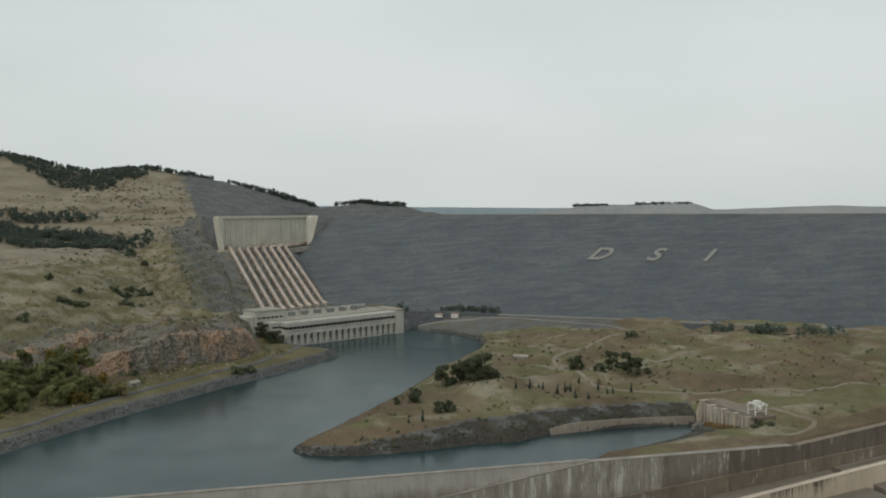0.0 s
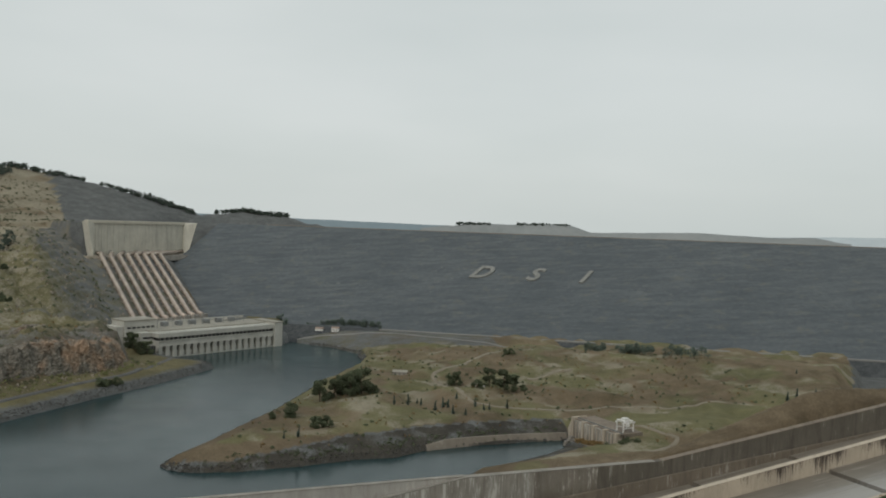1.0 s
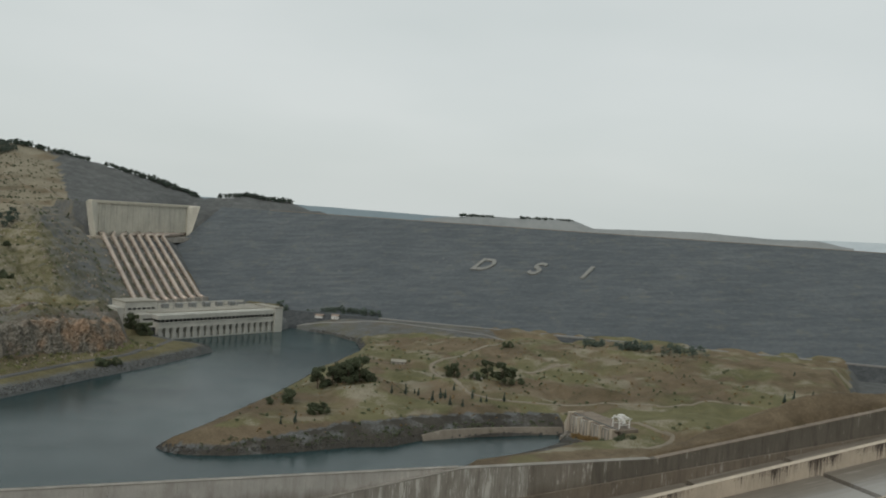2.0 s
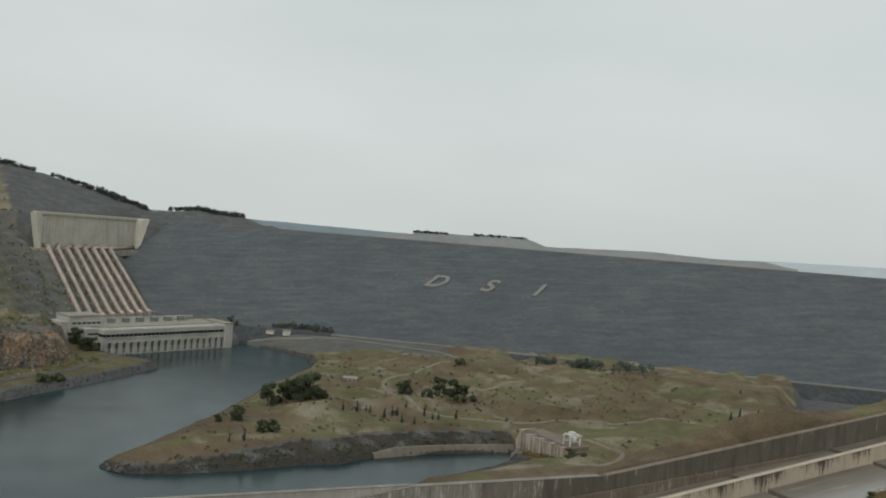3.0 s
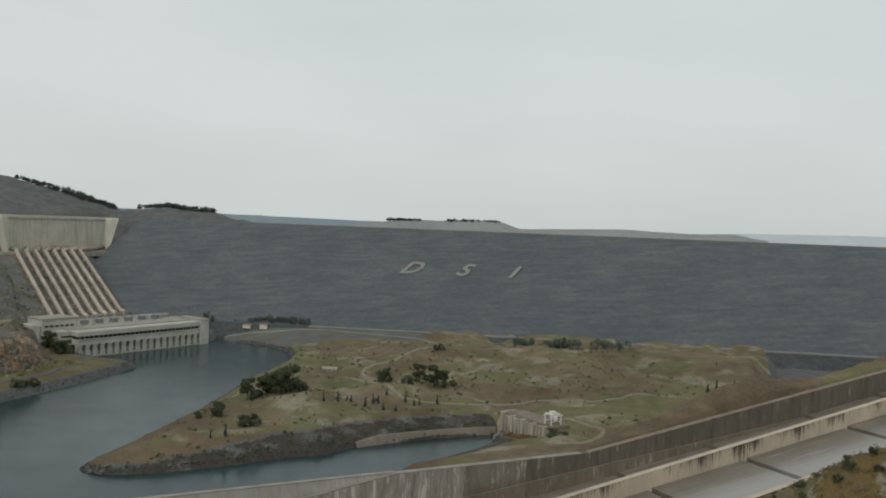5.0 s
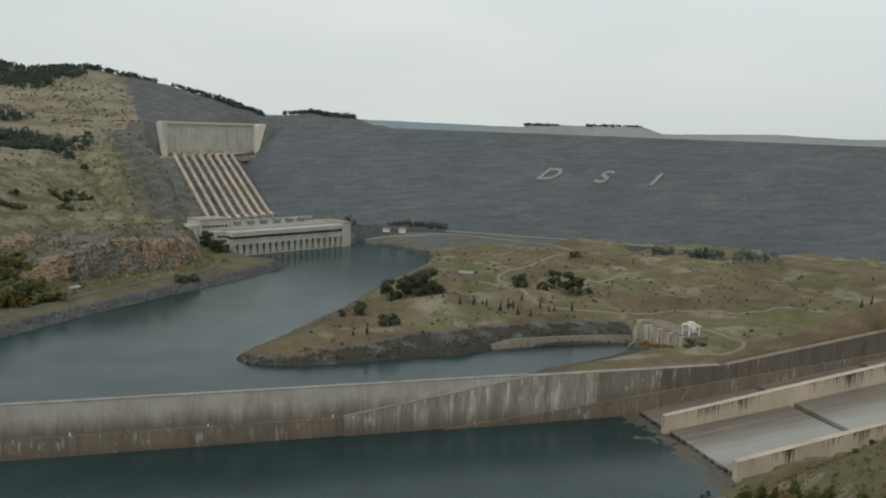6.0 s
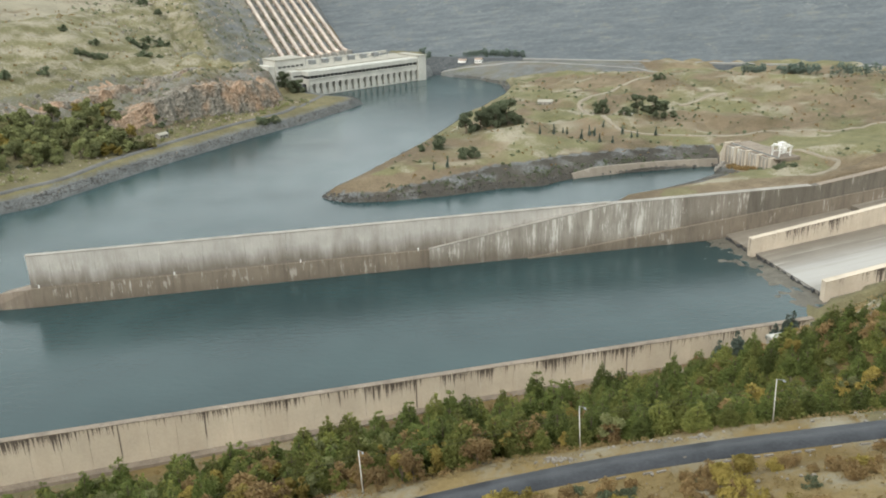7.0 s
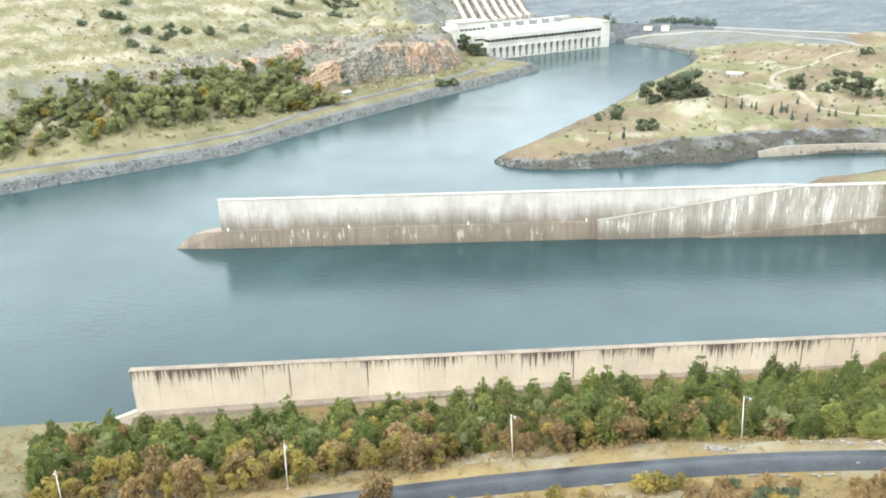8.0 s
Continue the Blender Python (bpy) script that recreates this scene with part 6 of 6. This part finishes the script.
scrub("hill_scrub", "low olive scrub dotted over the western slopes", hill[:800], 1.1, 14000, 0.7, M_LEAF_RUST, 11)
boulders("hill_stones", "pale stones scattered on the western slopes", along(LEFT_SHORE[1:8], 900, 90, 330, r), 0.9, M_ROCK, 12)
upper = [p for c in ((-700, 1480), (-600, 1460), (-640, 1600), (-560, 1580), (-520, 1480), (-480, 1400)) for p in patch(110, *c, 80, 70, 0, r)]
scrub("hill_scrub", "scattered olive shrubs on the upper western hill", upper, 1.6, 9000, 0.9, M_LEAF_DARK, 16)
SX, SY = r.uniform(-80, 420, 1500), r.uniform(590, 1000, 1500)
spit = [(x, y) for x, y, d in zip(SX, SY, signed(SX, SY, EAST_SHORE)) if d > 14 and ((x - 330) / 100) ** 2 + ((y - 655) / 36) ** 2 > 1]
scrub("spit_scrub", "small dark shrubs scattered over the spit", spit[:420], 1.2, 12000, 0.6, M_LEAF_DARK, 13)
scrub("spit_scrub", "dry brown weeds over the spit", spit[420:900], 0.9, 6000, 0.6, M_LEAF_RUST, 14)
bank = along(EAST_SHORE[14:24], 260, 3, 14, r)
scrub("bank_shrubs", "dark shrubs along the foot of the bank", bank, 1.2, 5000, 0.5, M_LEAF_DARK, 15)


# ---- the near slope: kerb stones, shrubs, straw, outcrop ----
rn = np.random.default_rng(77)
kerb = thing("road_kerb", "broken pale stone kerb along the road edge", "kerb", kind="structure")
bm = bmesh.new()
box(bm, 0, 2.3, -0.22, 0.22, -0.3, 0.34)
bevelled(bm, 0.06)
stone = part("kerb_stone", bm, M_ROCK, kerb)
s = 60.0
k = 0
while s < 290:
    if rn.uniform() < 0.7 and (168 < s < 262 or rn.uniform() < 0.3):
        p = NEARW.at(s, -float(road_q(s)) - 4.9 + rn.uniform(-0.2, 0.2))
        ob = stone if k == 0 else link_mesh("kerb_stone", stone.data, None, kerb)
        d = math.degrees(math.atan2(NEARW.a[1], NEARW.a[0])) + rn.uniform(-4, 4) - 8 * max(0, min(1, (s - 150) / 80))
        ob.matrix_basis = pose(p[0], p[1], height_at(p[0], p[1]) + 0.15, 0, 0, d)
        k += 1
    s += 3.0
G3 = "shrubs on the near slope"


def drifts(n, k, spread):
    """Spots gathered in uneven drifts on the slope below the viewpoint, clear of the road."""
    out = []
    while len(out) < n:
        c = NEARW.at(rn.uniform(60, 330), -rn.uniform(118, 172))
        for _ in range(int(rn.integers(1, k))):
            p = (c[0] + rn.normal(0, spread), c[1] + rn.normal(0, spread * 0.6))
            s_, q_ = NEARW.inv(*p)
            if -q_ - float(road_q(s_)) > 7.5 and math.hypot(*p) > 60:
                out.append(p)
    return out


straw_bush = [plant("yellow_bush", broad_meshes, 120 + i, (3.4, 2.6)[i], (2.6, 2.0)[i], 700, M_LEAF_YELLOW, 0.3, "rounded yellow autumn bush beside the road", "bush", G3, bare=0.0) for i in range(2)]
flock(straw_bush, [(8, 147), (4, 146), (12, 149), (-14, 143), (-8, 144), (60, 152), (64, 150), (52, 138), (30, 139), (78, 142), (-34, 136), (90, 150), (40, 126)] + drifts(36, 6, 3.5), rn, 0.5, 1.6)
rust_bush = [plant("brown_bush", broad_meshes, 130 + i, (2.6, 2.0)[i], (2.2, 1.9)[i], 600, M_LEAF_RUST, 0.28, "bare brown shrub on the dry slope", "bush", G3, bare=0.0) for i in range(2)]
flock(rust_bush, [(20, 147), (14, 147), (34, 150), (44, 136), (50, 141), (56, 131), (70, 145), (74, 137), (84, 146), (62, 125), (36, 133), (24, 137), (95, 160), (99, 152), (-20, 138), (-28, 141), (68, 152)] + drifts(90, 8, 4.5), rn, 0.4, 1.5)
dark_bush = [plant("dark_bush", broad_meshes, 140 + i, (2.6, 3.2)[i], (2.2, 2.6)[i], 600, M_LEAF_DARK, 0.32, "dark green shrub on the dry slope", "bush", G3, bare=0.0) for i in range(2)]
EDGE = [(148, 238), (152, 236), (157, 232), (163, 227), (160, 226), (168, 222), (172, 219), (178, 214), (176, 211), (183, 209), (190, 203), (194, 199), (186, 200), (181, 204), (198, 196), (172, 210), (165, 216), (193, 190)]
flock(dark_bush, EDGE + [(66, 136), (48, 146)] + drifts(24, 5, 3), rn, 0.4, 0.9)
lone = [plant("lone_pine", pine_meshes, 150, 8.5, 2.6, 900, M_PINE_DARK, 0.5, "small dark conifer at the edge of the slope", "tree", G3)]
flock(lone, [(200, 187), (99, 295.5), (106, 294.6), (119, 294), (125, 296), (129, 303)], rn, 1.1, 1.5)
near_spots = [NEARW.at(rn.uniform(20, 420), rn.uniform(-190, -98)) for _ in range(5200)]
near_spots = [(p[0], p[1]) for p in near_spots if abs(-NEARW.inv(p[0], p[1])[1] - float(road_q(NEARW.inv(p[0], p[1])[0]))) > 5.5]
scrub("straw_grass", "dry straw-coloured grass tufts on the near slope", near_spots, 0.75, 62000, 0.26, M_STRAW, 41)
east = [(rn.uniform(120, 260), rn.uniform(120, 320)) for _ in range(4200)]
scrub("slope_scrub", "olive weeds and thistles on the eastern slope", east[:1900], 0.8, 26000, 0.32, M_LEAF_DARK, 42)
scrub("slope_scrub", "dry straw weeds on the eastern slope", east[1900:], 0.8, 28000, 0.32, M_STRAW, 43)
belt = [NEARW.at(rn.uniform(-80, 300), rn.uniform(-104, -6))[:2] for _ in range(2600)]
scrub("undergrowth", "brown and olive undergrowth below the trees", belt, 1.1, 42000, 0.36, M_LEAF_RUST, 44)
boulders("road_rubble", "pale rubble heaps beside the road", [(20 + rn.normal(0, 2.2), 163.5 + rn.normal(0, 0.9)) for _ in range(40)] + [(48 + rn.normal(0, 8), 168.5 + rn.normal(0, 0.8)) for _ in range(60)] + [NEARW.at(rn.uniform(20, 260), rn.uniform(-150, -122))[:2] for _ in range(260)], 0.4, M_ROCK, 45)
crag = [(206 + rn.normal(0, 6.5), 170 + rn.normal(0, 5)) for _ in range(520)]
boulders("rock_outcrop", "grey limestone outcrop of jagged blocks on the slope", crag, 1.6, M_ROCK_PALE, 46, 1.3)
abutment = [(640 + rn.normal(0, 32), 622 + rn.normal(0, 20)) for _ in range(420)]
boulders("abutment_rocks", "pale brown rocks on the abutment beside the chute", abutment, 1.5, M_ROCK_BROWN, 53, 0.9)

foot = [OUT.at(14 + rn.normal(0, 4), -11 + rn.normal(0, 2))[:2] for _ in range(26)]
boulders("foot_rocks", "pale rock heap at the foot of the outlet works", foot, 2.0, M_ROCK, 47, 0.9)
foot = [OUT.at(rn.uniform(20, 44), rn.uniform(-14, -6))[:2] for _ in range(46)] + [OUT.at(rn.uniform(50, 72), rn.uniform(-10, 8))[:2] for _ in range(60)]
scrub("foot_scrub", "rust and olive bushes below the outlet works", foot[:46], 1.9, 3500, 0.5, M_LEAF_RUST, 48)
scrub("foot_scrub", "dark bushes beside the outlet works", foot[46:], 1.7, 4500, 0.5, M_LEAF_DARK, 49)

# ---- small buildings and poles ----
def hut(name, label, x, y, turn, lx, ly, h, wall_mat, roof_mat):
    b = thing(name, label, "building")
    z = height_at(x, y)
    bm = bmesh.new()
    box(bm, -lx / 2, lx / 2, -ly / 2, ly / 2, -1.0, h)
    part("wall", bm, wall_mat, b)
    bm = bmesh.new()
    e = 0.5
    v = [bm.verts.new(p) for p in ((-lx / 2 - e, -ly / 2 - e, h), (lx / 2 + e, -ly / 2 - e, h), (lx / 2 + e, ly / 2 + e, h), (-lx / 2 - e, ly / 2 + e, h), (-lx / 2 - e, 0, h + ly * 0.28), (lx / 2 + e, 0, h + ly * 0.28))]
    for f in ((0, 1, 5, 4), (2, 3, 4, 5), (0, 4, 3), (1, 2, 5), (3, 2, 1, 0)):
        bm.faces.new([v[i] for i in f])
    part("roof", bm, roof_mat, b)
    bm = bmesh.new()
    box(bm, -0.5, 0.5, -ly / 2 - 0.08, -ly / 2, 0, 2.1)
    part("door", bm, M_DARK, b)
    for x0 in (-lx * 0.3, lx * 0.3):
        bm = bmesh.new()
        box(bm, x0 - 0.7, x0 + 0.7, -ly / 2 - 0.08, -ly / 2, 1.0, 2.2)
        w = part("window", bm, M_DARK, b)
        bm = bmesh.new()
        box(bm, x0 - 0.8, x0 + 0.8, -ly / 2 - 0.2, -ly / 2 - 0.081, 0.86, 0.98)
        part("sill", bm, M_WHITE, w)
    b.matrix_basis = pose(x, y, z, 0, 0, turn)
    return b


M_TILE = rough_mat("weathered_roof_tiles", (0.20, 0.15, 0.12), (0.34, 0.27, 0.22), 0.4, 2.0)
hut("spit_hut", "small pale block hut on the spit", 82, 862, -12, 15, 7, 3.4, M_COPING, M_ROOF)
hut("white_house", "small white house at the dam foot", -5, 1206, -20, 11, 8, 5.0, M_WHITE, M_TILE)
hut("white_house", "small white house at the dam foot", 18, 1198, -20, 10, 8, 4.0, M_WHITE, M_TILE)
hut("white_house", "pale roofed shed among the trees of the spit", 150, 770, -15, 10, 6, 3.4, M_WHITE, M_ROOF)
hut("shore_shed", "small pale shed above the river bank", -283, 745, 60, 10, 6, 3.2, M_COPING, M_ROOF)
hut("roadside_hut", "small pale-roofed hut behind the near wall", 118, 290, 17, 5.5, 3, 2.6, M_COPING, M_PLASTER)
ribbon("track", [(-36, 1190), (30, 1178), (98, 1160), (160, 1110), (232, 1056), (262, 1040)], 4.5, M_FOOT_ROAD, 0.4, 6.0, "pale road along the foot of the dam", "road")
ribbon("track", [(208, 816), (233, 820), (258, 832)], 5.0, M_TRACK, 0.3, 6.0, "pale concrete-edged lane on the rise", "road")
ribbon("track", [(-640, 1560), (-560, 1520), (-490, 1500), (-430, 1470)], 6.0, M_TRACK, 0.3, 8.0, "pale farm track on the upper slope", "road")

cutting = [HOUSE.at(rn.uniform(-140, 170), rn.uniform(60, 330))[:2] for _ in range(1500)]
boulders("cutting_rocks", "brown rocks littering the cutting beside the penstocks", cutting[:600], 1.3, M_ROCK_BROWN, 51, 0.9)
scrub("cutting_scrub", "dark scrub on the terraced cutting", cutting[1100:], 1.7, 9000, 0.8, M_LEAF_DARK, 52)
